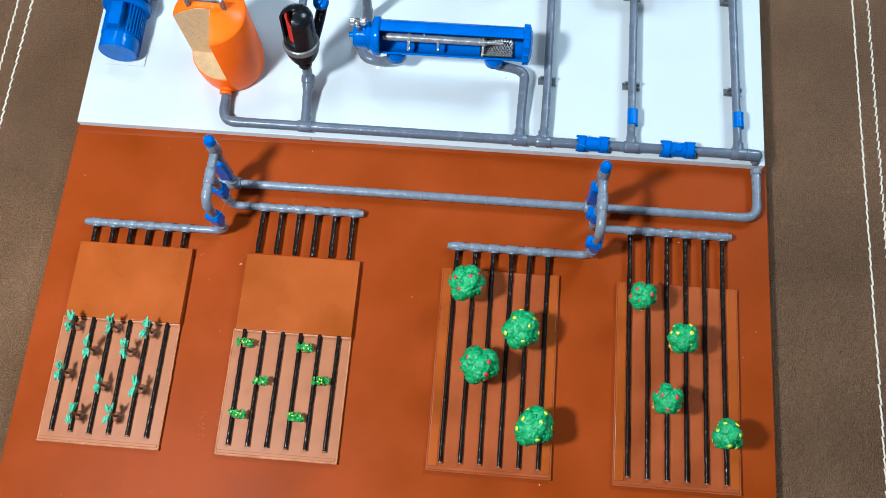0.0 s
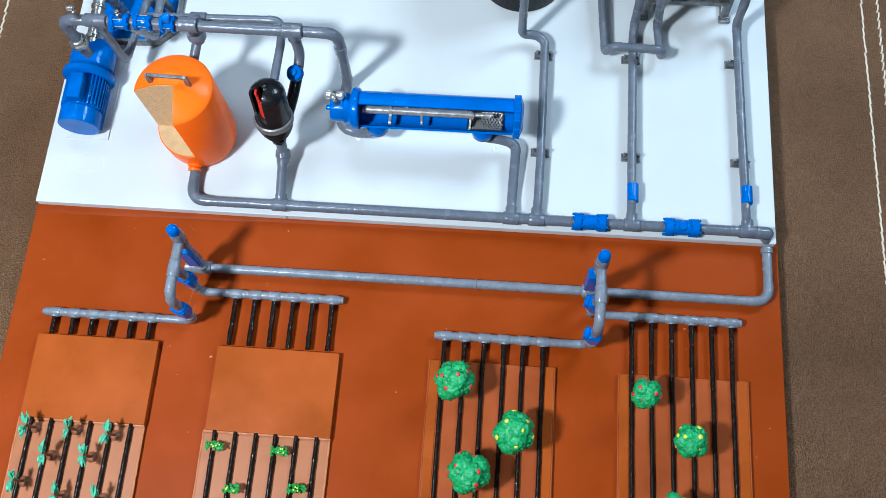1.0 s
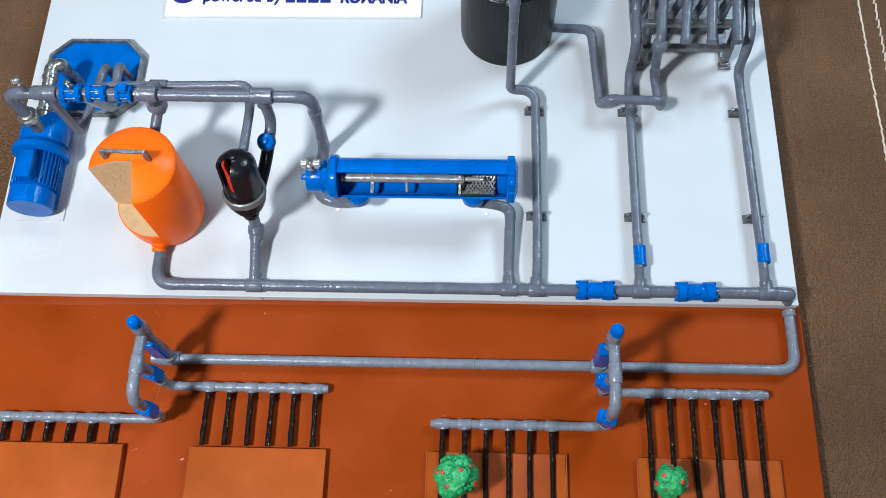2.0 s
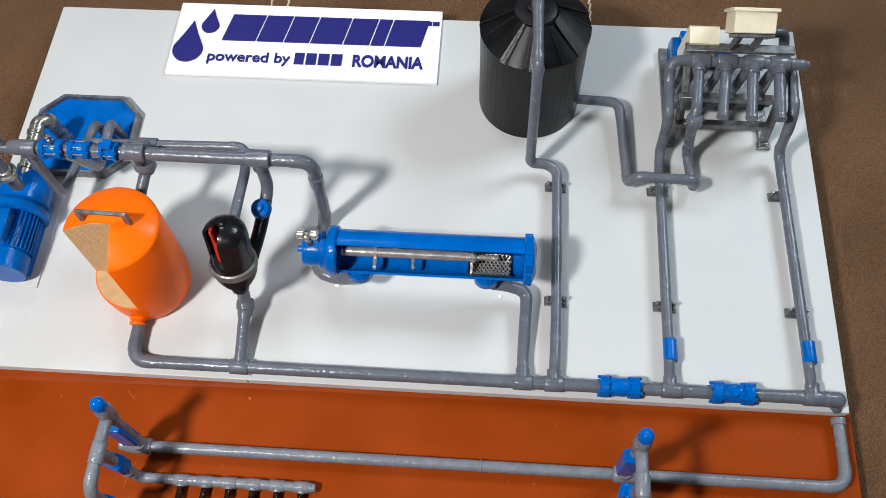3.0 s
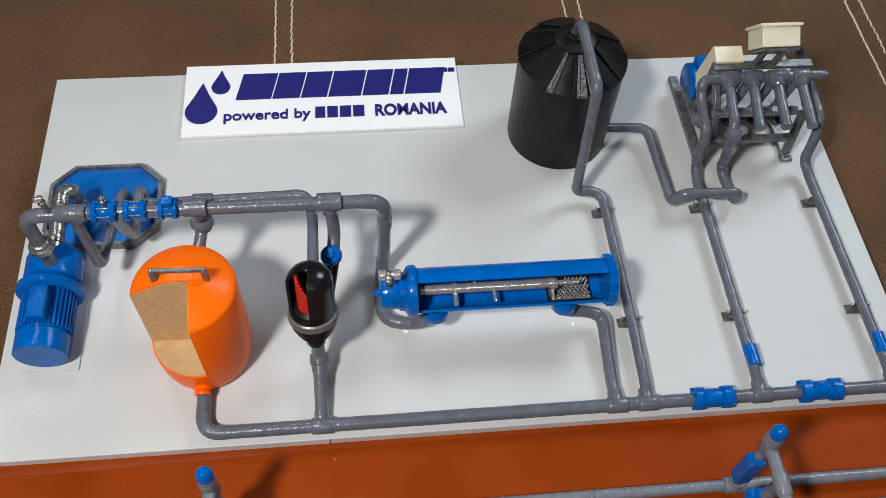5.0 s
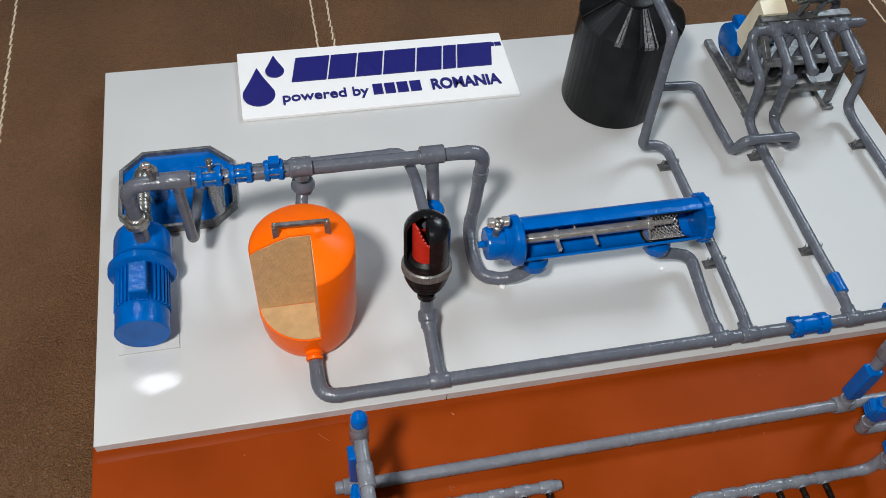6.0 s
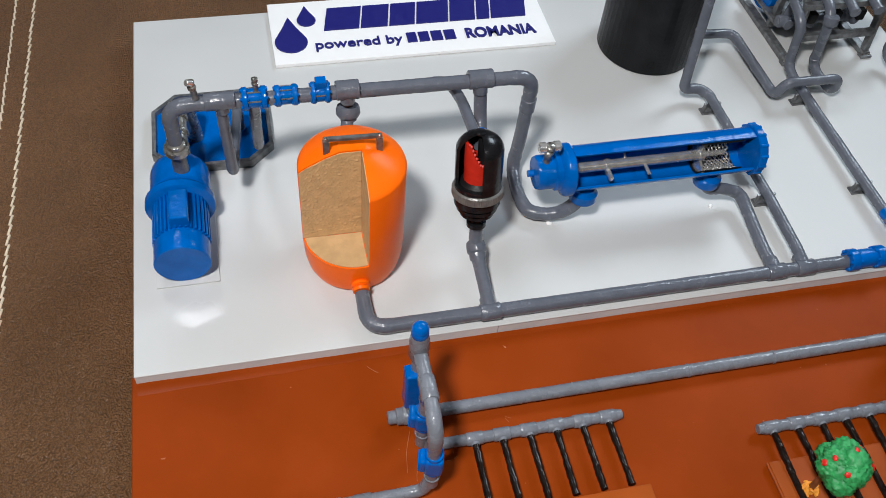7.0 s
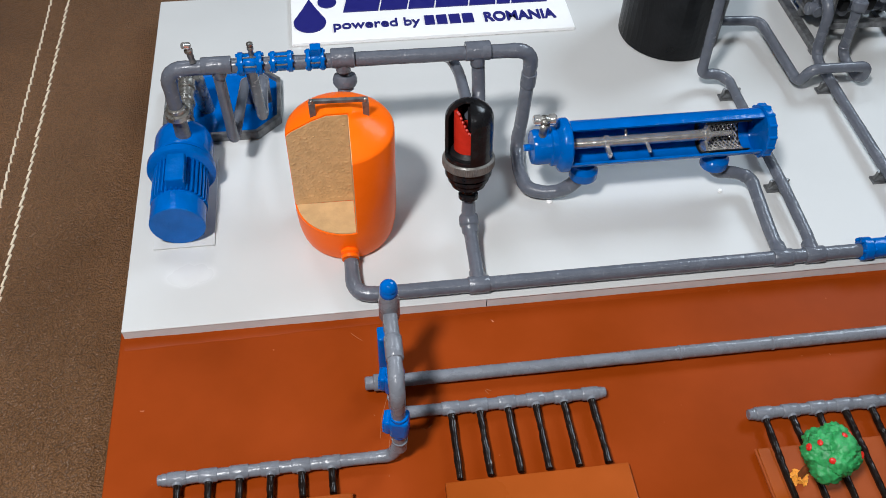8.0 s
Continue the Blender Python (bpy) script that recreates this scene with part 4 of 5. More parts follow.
for k in range(26):
    a = radians(-40 + k * 260 / 25)
    ca, sa = math.cos(a), math.sin(a)
    m = pose(PX - 0.0006, 0.0, ZC - 0.0008, 0, 0, 0) @ Matrix.Rotation(-a, 4, "Y")
    part("cooling_rib", box((0.0140, 0.0755, -0.0006), (0.0168, 0.1045, 0.0006), 0.0002, 1, m), BLUE, pump)
part("flange", disc_stack([(0.0195, 0), (0.0208, 0.0010), (0.0208, 0.0050), (0.0195, 0.0065), (0.0178, 0.0090)], (PX - 0.0004, 0.1030, ZC), (0, 1, 0.03), 40), BLUE, pump)
part("pump_head", disc_stack([(0.0168, 0), (0.0182, 0.0010), (0.0182, 0.0160), (0.0172, 0.0205), (0.0145, 0.0240)], (PX + 0.0002, 0.1120, ZC + 0.0006), (0, 1, 0.02), 40), BLUE, pump)
part("terminal_box", box((PX - 0.0048, 0.0760, ZC + 0.0120), (PX + 0.0062, 0.0985, ZC + 0.0222), 0.0010), BLUE, pump, "blue terminal box")
part("outlet_neck", disc_stack([(0.0048, 0), (0.0044, 0.012), (0.0044, 0.0150)], (0.0350, 0.1185, 0.0365), (0, 0, 1), 18), DARK_STEEL, pump, "dark metal outlet neck")
part("coupling_ring", disc_stack([(0.0060, 0), (0.0075, 0.0006), (0.0075, 0.0040), (0.0058, 0.0046), (0.0058, 0.0075), (0.0048, 0.0082)], (0.0352, 0.1180, 0.0520), (0, 0, 1), 22), DULL_STEEL, pump, "grey metal coupling ring")
part("saddle", box((PX - 0.012, 0.0660, 0.0014), (PX + 0.012, 0.1250, 0.0070), 0.0008), BLUE, pump)

# ---- water basin ----
basin = thing("water_basin", (0.0525, 0.1835, 0), "eight-sided basin with a grey metal rim and glossy blue water", "basin")
CORNERS = ((0.0285, 0.2205), (0.0765, 0.2205), (0.0920, 0.2050), (0.0920, 0.1640), (0.0765, 0.1495), (0.0285, 0.1495), (0.0130, 0.1640), (0.0130, 0.2050))
MID = Vector((0.0525, 0.1850, 0))


def ring_wall(outer, inner, z0, z1):
    bm = bmesh.new()
    loops = []
    for k, z in ((outer, z0), (outer, z1 - 0.0006), (outer * 0.99, z1), (inner, z1), (inner * 0.985, z0)):
        loops.append([bm.verts.new((MID.x + (x - MID.x) * k, MID.y + (y - MID.y) * k, z)) for x, y in CORNERS])
    for a, b in zip(loops, loops[1:] + loops[:1]):
        for i in range(8):
            bm.faces.new((a[i], a[(i + 1) % 8], b[(i + 1) % 8], b[i]))
    return bm


part("rim", ring_wall(1.0, 0.93, 0.0002, 0.0068), DARK_STEEL, basin, "grey metal rim", soft=False)
wb = bmesh.new()
low = [wb.verts.new((MID.x + (x - MID.x) * 0.925, MID.y + (y - MID.y) * 0.925, 0.0004)) for x, y in CORNERS]
top = [wb.verts.new((v.co.x, v.co.y, 0.0036)) for v in low]
wb.faces.new(top)
wb.faces.new(low[::-1])
for i in range(8):
    wb.faces.new((low[i], low[(i + 1) % 8], top[(i + 1) % 8], top[i]))
part("water", wb, BLUE, basin, "flat glossy blue water", soft=False)

suction = thing("suction_pipe", (0.037, 0.16, 0), "dull metal ribbed suction pipe from the basin to the pump", "pipe")
part("pipe", tube([(0.0345, 0.1250, 0.0320), (0.0345, 0.1725, 0.0360), (0.0390, 0.1775, 0.0330), (0.0415, 0.1795, 0.0030)], 0.0051, 0.007, 18, 0.04), DULL_STEEL, suction)
for y in (0.1340, 0.1500, 0.1620):
    z = 0.0320 + (y - 0.125) * 0.084
    part("rib_ring", rod((0.0345, y, z), (0.0345, y + 0.0030, z + 0.0003), 0.0060, 20), DULL_STEEL, suction)

# ---- header pipe over the pump, tank and filter ----
HY, HZ = 0.1165, 0.0893
header = thing("header_pipe", (0.14, HY, 0), "raised grey painted header pipe bending down at both ends", "pipe")
part("pipe", tube([(0.0352, 0.1180, 0.0560), (0.0352, HY + 0.0005, HZ - 0.001), (0.2490, HY + 0.0005, HZ - 0.003), (0.2480, HY + 0.0015, 0.0300), (0.2468, HY + 0.0030, 0.0070), (0.2440, 0.0980, 0.0056), (0.2458, 0.0790, 0.0056), (0.2600, 0.0738, 0.0060), (0.2720, 0.0722, 0.0120), (0.2785, 0.0722, 0.0240)], 0.0043, 0.0115, 18, 0.04), GREY, header)
part("tee", tee((0.0640, HY, HZ), (1, 0, 0), 0.0085, 0.0052, (0.1, 0, -1), 0.008, 0.0042), GREY, header)
part("tee", tee((0.1360, HY, HZ), (1, 0, 0), 0.0068, 0.0058, (0.0, -0.15, -1), 0.0085, 0.0044), GREY, header)
part("tee", tee((0.2155, HY, HZ - 0.001), (1, 0, 0), 0.0075, 0.0058, (0.0, -0.3, -1), 0.009, 0.0045), GREY, header)
part("coupling", rod((0.2488, HY + 0.0006, 0.0690), (0.2486, HY + 0.0008, 0.0590), 0.0049, 18), GREY, header)
meter((0.0832, HY, HZ), 0.0069, 0.0056, "glossy blue flanged valve on the grey header pipe", True)
meter((0.1010, HY, HZ), 0.0063, 0.0052, "glossy blue flanged check valve on the grey header pipe", True)
meter((0.1203, HY, HZ), 0.0052, 0.0054, "glossy blue flow meter with a square register on the header pipe", True, "box")


def cock(at, way, group_label, scale=1.0):
    c = thing("drain_cock", at, group_label, "valve")
    way = Vector(way).normalized()
    at = Vector(at)
    k = scale
    part("stem", disc_stack([(0.0026 * k, 0), (0.0020 * k, 0.003 * k), (0.0024 * k, 0.0036 * k), (0.0024 * k, 0.008 * k)], at, way, 14), DARK_STEEL, c)
    part("body", disc_stack([(0.0026 * k, 0), (0.0031 * k, 0.0006 * k), (0.0031 * k, 0.0024 * k), (0.0022 * k, 0.003 * k), (0.0022 * k, 0.0044 * k), (0.0031 * k, 0.005 * k), (0.0031 * k, 0.0068 * k), (0.0020 * k, 0.0076 * k)], at + way * 0.008 * k, way, 16), DULL_STEEL, c)
    return c


c = cock((0.0515, HY, HZ + 0.0035), (-0.15, 0.1, 1), "small silver drain cock on the grey header pipe", 0.78)
part("tap", rod((0.0508, HY + 0.0006, HZ + 0.0140), (0.0478, HY - 0.001, HZ + 0.0160), 0.0019, 12), STEEL, c)
cock((0.0845, HY, HZ + 0.0045), (0, 0.05, 1), "small dull metal nipple on the blue valve", 0.62)

dump = thing("drop_pipe", (0.062, 0.14, 0.02), "thin grey drop pipe from the header into the basin", "pipe", "drop pipes at the basin")
part("pipe", tube([(0.0640, HY, HZ), (0.0650, 0.1170, 0.0300), (0.0710, 0.1810, 0.0260), (0.0710, 0.1850, 0.0020)], 0.0034, 0.007, 14, 0.04), GREY, dump)
dump = thing("drop_pipe", (0.080, 0.15, 0.02), "thin grey drop pipe from the header into the basin", "pipe", "drop pipes at the basin")
part("pipe", tube([(0.0825, HY, HZ), (0.0820, 0.1440, 0.0235), (0.0825, 0.1810, 0.0280), (0.0825, 0.1850, 0.0020)], 0.0034, 0.007, 14, 0.04), GREY, dump)

thin = thing("bypass_pipe", (0.15, 0.135, 0.07), "thin grey bypass pipe running behind the header to the disc filter", "pipe")
part("pipe", tube([(0.0930, HY + 0.001, HZ - 0.003), (0.0965, 0.1305, 0.0760), (0.2010, 0.1345, 0.0730), (0.2045, 0.1150, 0.0750), (0.2045, 0.0700, 0.0800)], 0.0034, 0.008, 14, 0.04), GREY, thin)
part("tee", tee((0.1370, 0.1322, 0.0748), (1, 0, 0), 0.0062, 0.0046, (0, -1, 0.75), 0.012, 0.004), GREY, thin)

tank_feed = thing("tank_feed_pipe", (0.135, 0.105, 0.06), "short grey pipe with a round fitting feeding the orange tank", "pipe")
part("pipe", tube([(0.1360, HY, HZ), (0.1368, 0.1210, 0.0690), (0.1300, OY + OR - 0.002, 0.0520)], 0.0038, 0.006, 14), GREY, tank_feed)
part("round_fitting", disc_stack([(0.0046, 0), (0.0064, 0.0008), (0.0073, 0.0030), (0.0073, 0.0058), (0.0062, 0.0078), (0.0050, 0.0082), (0.0050, 0.0100)], (0.1365, 0.1200, 0.0752), (0.0, -0.35, -1), 24), GREY, tank_feed)

ball_pipe = thing("filter_inlet_pipe", (0.2145, 0.1, 0.06), "short grey and black pipe with a round blue valve", "pipe")
part("pipe", tube([(0.2155, HY, HZ), (0.2170, 0.1125, 0.0620), (0.2150, 0.0985, 0.0530)], 0.0041, 0.006, 14), GREY, ball_pipe)
part("lower_pipe", tube([(0.2152, 0.0995, 0.0540), (0.2118, 0.0850, 0.0450), (0.2065, 0.0620, 0.0370)], 0.0046, 0.006, 14), BLACK_GLOSS, ball_pipe, "black lower pipe")
part("round_valve", disc_stack([(0.0050, 0), (0.0066, 0.001), (0.0070, 0.003), (0.0060, 0.0056), (0.0030, 0.0066), (0.0028, 0.0084), (0.0010, 0.0090)], (0.2148, 0.0978, 0.0560), (-0.15, -0.35, 1), 24), BLUE, ball_pipe, "round blue valve")

# ---- blue screen filter with an open side ----
AX, AZ = 0.0755, 0.0460
screen = thing("screen_filter", (0.32, AX, 0), "long blue screen filter with its side cut open", "screen filter")


def along_x(profile, seg=36, gap=None):
    """Turns rows of (radius, x) about the filter's axis; gap: the open angles, from straight up towards the front."""
    m = Matrix.Translation((0, AX, AZ)) @ Matrix(((0, 0, 1, 0), (0, -1, 0, 0), (1, 0, 0, 0), (0, 0, 0, 1)))
    if gap:
        a0, a1 = gap
        bm = sector(profile[:-1], m, seg, a1, 360 - (a1 - a0))
        return bm
    return lathe(profile, m, seg)


GAP = (12.0, 108.0)
part("housing", along_x([(0.0143, 0.2640), (0.0143, 0.3885), (0.0128, 0.3885), (0.0128, 0.2640), (0.0143, 0.2640)], 40, GAP), BLUE, screen, "blue tube with an open side")
part("head", along_x([(0, 0.2395), (0.0020, 0.2395), (0.0022, 0.2430), (0.0100, 0.2440), (0.0108, 0.2460), (0.0108, 0.2545), (0.0122, 0.2555), (0.0122, 0.2585), (0.0158, 0.2605), (0.0165, 0.2620), (0.0165, 0.2655), (0.0155, 0.2665), (0, 0.2665)]), BLUE, screen)
part("end_cap", along_x([(0, 0.3862), (0.0152, 0.3862), (0.0160, 0.3869), (0.0160, 0.3912), (0.0148, 0.3922), (0.0100, 0.3938), (0, 0.3942)]), BLUE, screen)
for k in range(14):
    a = 2 * math.pi * k / 14
    p = Vector((0.3865, AX + 0.0156 * math.cos(a), AZ + 0.0156 * math.sin(a)))
    part("cap_bolt", rod(p, p + Vector((0.0052, 0, 0)), 0.0012, 8), BLUE, screen)
part("stub", disc_stack([(0.0082, 0), (0.0088, 0.001), (0.0088, 0.006), (0.0070, 0.008), (0.0068, 0.0098)], (0.2785, 0.0715, 0.0215), (0, 0.12, 1), 26), BLUE, screen, "blue stub foot")
part("stub", disc_stack([(0.0082, 0), (0.0088, 0.001), (0.0088, 0.006), (0.0070, 0.008), (0.0068, 0.0098)], (0.3630, 0.0715, 0.0225), (0, 0.12, 1), 26), BLUE, screen, "blue stub foot")
part("shaft", rod((0.2680, AX, AZ), (0.3560, AX, AZ), 0.0033, 16), STEEL, screen, "silver shaft")
part("shaft_tip", rod((0.3560, AX, AZ), (0.3700, AX, AZ), 0.0018, 14), STEEL, screen)
part("support", merge(rod((0.2890, AX, AZ), (0.2920, AX, AZ), 0.0040, 18), box((0.2893, AX - 0.0112, AZ - 0.0032), (0.2917, AX + 0.002, AZ + 0.0000), 0.0003)), STEEL, screen, "silver bracket")
part("nozzle", rod((0.3150, AX, AZ), (0.3155, AX - 0.0105, AZ - 0.0012), 0.0012, 10), STEEL, screen)
part("nozzle", rod((0.3030, AX, AZ), (0.3030, AX + 0.0080, AZ + 0.0070), 0.0010, 10), STEEL, screen)
part("collar", merge(rod((0.3520, AX, AZ), (0.3550, AX, AZ), 0.0042, 18), along_x([(0.0040, 0.3520), (0.0118, 0.3520), (0.0118, 0.3536), (0.0040, 0.3536), (0.0040, 0.3520)], 30, (10.0, 120.0))), STEEL, screen, "silver collar plate")
part("screen_wall", along_x([(0.0115, 0.3505), (0.0115, 0.3790), (0.0109, 0.3790), (0.0109, 0.3505), (0.0115, 0.3505)], 34, (14.0, 112.0)), BLACK, screen)


def weave():
    """Crossing wires on the inside of the half-round screen."""
    bm = bmesh.new()
    m = Matrix.Translation((0, AX, AZ)) @ Matrix(((0, 0, 1, 0), (0, -1, 0, 0), (1, 0, 0, 0), (0, 0, 0, 1)))
    for s in (-1, 1):
        for k in range(-10, 10):
            pts = []
            for i in range(25):
                u = i / 24
                a = 127 + 212 * u
                x = 0.3525 + (k + s * u * 9) * 0.0026 + (0.0 if s > 0 else 0.014)
                if 0.3520 <= x <= 0.3785:
                    pts.append(m @ Vector((0.0106 * math.cos(radians(a)), 0.0106 * math.sin(radians(a)), x)))
            if len(pts) > 1:
                data = bpy.data.meshes.new("tmp")
                t = tube(pts, 0.00055, 0.0001, 5) if len(pts) == 2 else tube(pts, 0.00055, 0.0002, 5)
                t.to_mesh(data)
                t.free()
                bm.from_mesh(data)
                bpy.data.meshes.remove(data)
    return bm


tagged(part("wire_mesh", weave(), STEEL, screen, "silver crossing wire mesh"), kind="stuff")
c = cock((0.2495, AX - 0.001, AZ + 0.0100), (0, -0.1, 1), "small silver bleed valve on the blue screen filter", 1.0)
part("cross_body", disc_stack([(0.0024, 0), (0.0033, 0.0006), (0.0033, 0.0040), (0.0023, 0.0048), (0.0023, 0.0086), (0.0033, 0.0094), (0.0033, 0.0128), (0.0022, 0.0138)], (0.2428, AX - 0.001, AZ + 0.0225), (1, 0, 0), 16), STEEL, c)

outlet = thing("filter_drain_pipe", (0.385, 0.04, 0), "grey painted pipe from the blue filter stub to the main pipe", "pipe")
part("pipe", tube([(0.3630, 0.0715, 0.0260), (0.3650, 0.0708, 0.0175), (0.3790, 0.0700, 0.0160), (0.3905, 0.0685, 0.0110), (0.3893, 0.0250, MAIN_Z), (0.3893, MAIN_Y, MAIN_Z)], 0.0040, 0.008, 16, 0.04), GREY, outlet)
part("glue_drop", disc_stack([(0.0014, 0), (0.0012, 0.0012), (0.0004, 0.0018)], (0.3728, 0.0690, 0.0001), (0, 0, 1), 10), SIGN, outlet, "pale drop of glue")
part("glue_drop", disc_stack([(0.0022, 0), (0.0020, 0.0008), (0.0006, 0.0014)], (0.2600, 0.0722, 0.0001), (0, 0, 1), 10), SIGN, header, "pale drop of glue")

# ---- three long pipes to the back ----
SZ = 0.0088


def bracket(x, y):
    b = thing("pipe_bracket", (x, y, 0), "small dark metal saddle bracket under a grey pipe", "bracket", "pipe brackets on the white board")
    part("foot", box((x - 0.0078, y - 0.0035, 0.0002), (x + 0.0078, y + 0.0035, 0.0014), 0.0003), DARK_STEEL, b)
    bm = bmesh.new()
    a = [bm.verts.new((x + s * w, y - 0.0022, z)) for s, w, z in ((-1, 0.0068, 0.001), (1, 0.0068, 0.001), (1, 0.0040, SZ - 0.0030), (-1, 0.0040, SZ - 0.0030))]
    c = [bm.verts.new((v.co.x, y + 0.0022, v.co.z)) for v in a]
    bm.faces.new(a)
    bm.faces.new(c[::-1])
    for i in range(4):
        bm.faces.new((a[i], c[i], c[(i + 1) % 4], a[(i + 1) % 4]))
    part("saddle", bm, DARK_STEEL, b, soft=False)
    for s in (-1, 1):
        part("bolt", rod((x + s * 0.0056, y, 0.0012), (x + s * 0.0056, y, 0.0085), 0.0012, 8), DARK_STEEL, b)
    return b


PIPES = {"tank": 0.4106, "middle": 0.4842, "right": 0.5722}
for x in PIPES.values():
    bracket(x, 0.0672)
    bracket(x - (0.0005 if x < 0.5 else 0.002), 0.1580)

p1 = thing("tank_pipe", (0.41, 0.09, 0), "grey painted pipe climbing over the top of the black tank", "pipe")
part("pipe", tube([(0.4095, MAIN_Y, MAIN_Z), (0.4100, 0.0180, SZ - 0.001), (0.4106, 0.0600, SZ), (0.4104, 0.1670, SZ), (0.4030, 0.1718, 0.0115), (0.3905, 0.1712, 0.0120), (0.3890, 0.1780, 0.1130), (0.3878, 0.2340, 0.1175), (0.3876, 0.2420, 0.0990)], 0.0036, 0.0085, 16, 0.05), GREY, p1)
p2 = thing("middle_pipe", (0.4842, 0.1, 0), "grey painted pipe with a blue sleeve up to the dosing rack", "pipe")
part("pipe", tube([(0.4835, MAIN_Y, MAIN_Z), (0.4838, 0.0200, SZ), (0.4842, 0.1780, SZ), (0.4855, 0.1895, 0.0115), (0.4848, 0.1925, 0.0450), (0.4843, 0.2185, 0.0550), (0.4845, 0.2262, 0.0650), (0.4960, 0.2266, 0.0655)], 0.0036, 0.0085, 16, 0.05), GREY, p2)
part("sleeve", rod((0.4848, 0.0405, SZ), (0.4848, 0.0255, SZ), 0.0046, 18), BLUE, p2, "blue sleeve")
p3 = thing("right_pipe", (0.5725, 0.1, 0), "grey painted pipe with a blue sleeve up to the dosing rack", "pipe")
part("pipe", tube([(0.5735, MAIN_Y, MAIN_Z), (0.5732, 0.0200, SZ), (0.5712, 0.1790, SZ), (0.5700, 0.1900, 0.0130), (0.5688, 0.1918, 0.0420), (0.5698, 0.2000, 0.0515), (0.5710, 0.2310, 0.0535), (0.5620, 0.2450, 0.0600)], 0.0036, 0.0085, 16, 0.05), GREY, p3)
part("sleeve", rod((0.5741, 0.0435, SZ), (0.5741, 0.0290, SZ), 0.0046, 18), BLUE, p3, "blue sleeve")

# ---- black water tank ----
BX, BY, BR, BH = 0.3885, 0.2387, 0.0380, 0.0795
water_tank = thing("water_tank", (BX, BY, 0), "tall black printed plastic water tank with a ribbed cone roof", "water tank")
part("wall", lathe([(0, 0.0002), (BR - 0.001, 0.0002), (BR, 0.0010), (BR, BH), (BR - 0.0006, BH + 0.0004), (0, BH + 0.0004)], Matrix.Translation((BX, BY, 0)), 46), PRINTED, water_tank, soft=False)
part("roof", lathe([(0, BH), (BR + 0.0006, BH), (BR + 0.0006, BH + 0.0012), (0.0150, BH + 0.0165), (0.0150, BH + 0.0180), (0, BH + 0.0180)], Matrix.Translation((BX, BY, 0)), 72), PRINTED, water_tank)


def rib(a_deg, w):
    """A flat raised panel on the cone roof."""
    bm = bmesh.new()
    slope = math.atan2(0.0153, BR - 0.0144)
    quad = []
    for r, hw in ((BR + 0.0008, w), (0.0152, w * 0.8)):
        z = BH + 0.0012 + (BR + 0.0006 - r) * math.tan(slope)
        quad.append([Vector((BX + r * math.cos(radians(a_deg) + k * hw / 4), BY + r * math.sin(radians(a_deg) + k * hw / 4), z)) for k in range(-4, 5)])
    order = quad[0] + quad[1][::-1]
    lo = [bm.verts.new(p - Vector((0, 0, 0.001))) for p in order]
    hi = [bm.verts.new(p + Vector((0, 0, 0.0015))) for p in order]
    bm.faces.new(hi)
    bm.faces.new(lo[::-1])
    n = len(order)
    for i in range(n):
        bm.faces.new((lo[i], lo[(i + 1) % n], hi[(i + 1) % n], hi[i]))
    return bm


def ridge(a_deg):
    """A thin radial ridge on a roof panel."""
    slope = math.atan2(0.0153, BR - 0.0144)
    ends = []
    for r in (BR + 0.0002, 0.0155):
        z = BH + 0.0012 + (BR + 0.0006 - r) * math.tan(slope) + 0.0014
        ends.append(Vector((BX + r * math.cos(radians(a_deg)), BY + r * math.sin(radians(a_deg)), z)))
    return rod(ends[0], ends[1], 0.0006, 6)


for a in range(0, 360, 60):
    part("roof_rib", rib(a - 20, 0.37), PRINTED, water_tank, soft=False)
    for k in (-20, 20):
        part("roof_ridge", ridge(a - 20 + k), RIDGE_BLACK, water_tank)
# narrow panels whose grey colour paints the sheen of facets facing the light
for a, w in ((-124, 0.060), (-94, 0.030), (-88, 0.060), (-81, 0.016)):
    part("scuffed_strip", rib(a, w), SHEEN_GREY, water_tank, "grey strip of painted sheen on the cone roof", soft=False)
part("hatch", disc_stack([(0.0146, 0), (0.0146, 0.0012), (0.0138, 0.0018), (0.0060, 0.0018), (0.0060, 0.0044), (0.0040, 0.0052)], (BX - 0.001, BY, BH + 0.0178), (0, 0, 1), 28), BLACK, water_tank, "round black hatch")

dose = thing("dosing_line", (0.46, 0.19, 0), "grey painted pipe from the black tank to the rack", "pipe")
part("pipe", tube([(BX + BR - 0.003, 0.2285, 0.0145), (0.4560, 0.2285, 0.0125), (0.4612, 0.1600, 0.0075), (0.4650, 0.1580, 0.0215), (0.5065, 0.1560, 0.0225), (0.5075, 0.1580, 0.0080), (0.5055, 0.1790, 0.0085), (0.5042, 0.1862, 0.0130), (0.4996, 0.1845, 0.0510), (0.5006, 0.1900, 0.0590), (0.5040, 0.2262, 0.0652)], 0.0036, 0.0080, 16, 0.05), GREY, dose)
part("joint", disc_stack([(0.0046, 0), (0.0056, 0.001), (0.0056, 0.006), (0.0046, 0.0075)], (0.5000, 0.1852, 0.0575), (-0.02, -0.25, -1), 18), GREY, dose)
part("joint_ring", rod((0.5037, 0.1858, 0.0165), (0.5034, 0.1858, 0.0185), 0.0041, 16), GREY, dose)

# ---- dosing rack ----
rack = thing("dosing_rack", (0.53, 0.24, 0), "dark metal dosing rack with grey tubes and cream boxes", "dosing rack")


def bar(a, b, w=0.0030, h=0.0026):
    a, b = Vector(a), Vector(b)
    m = axis_pose(a, b - a)
    return box((-w, -h, 0), (w, h, (b - a).length), 0.0005, 1, m)


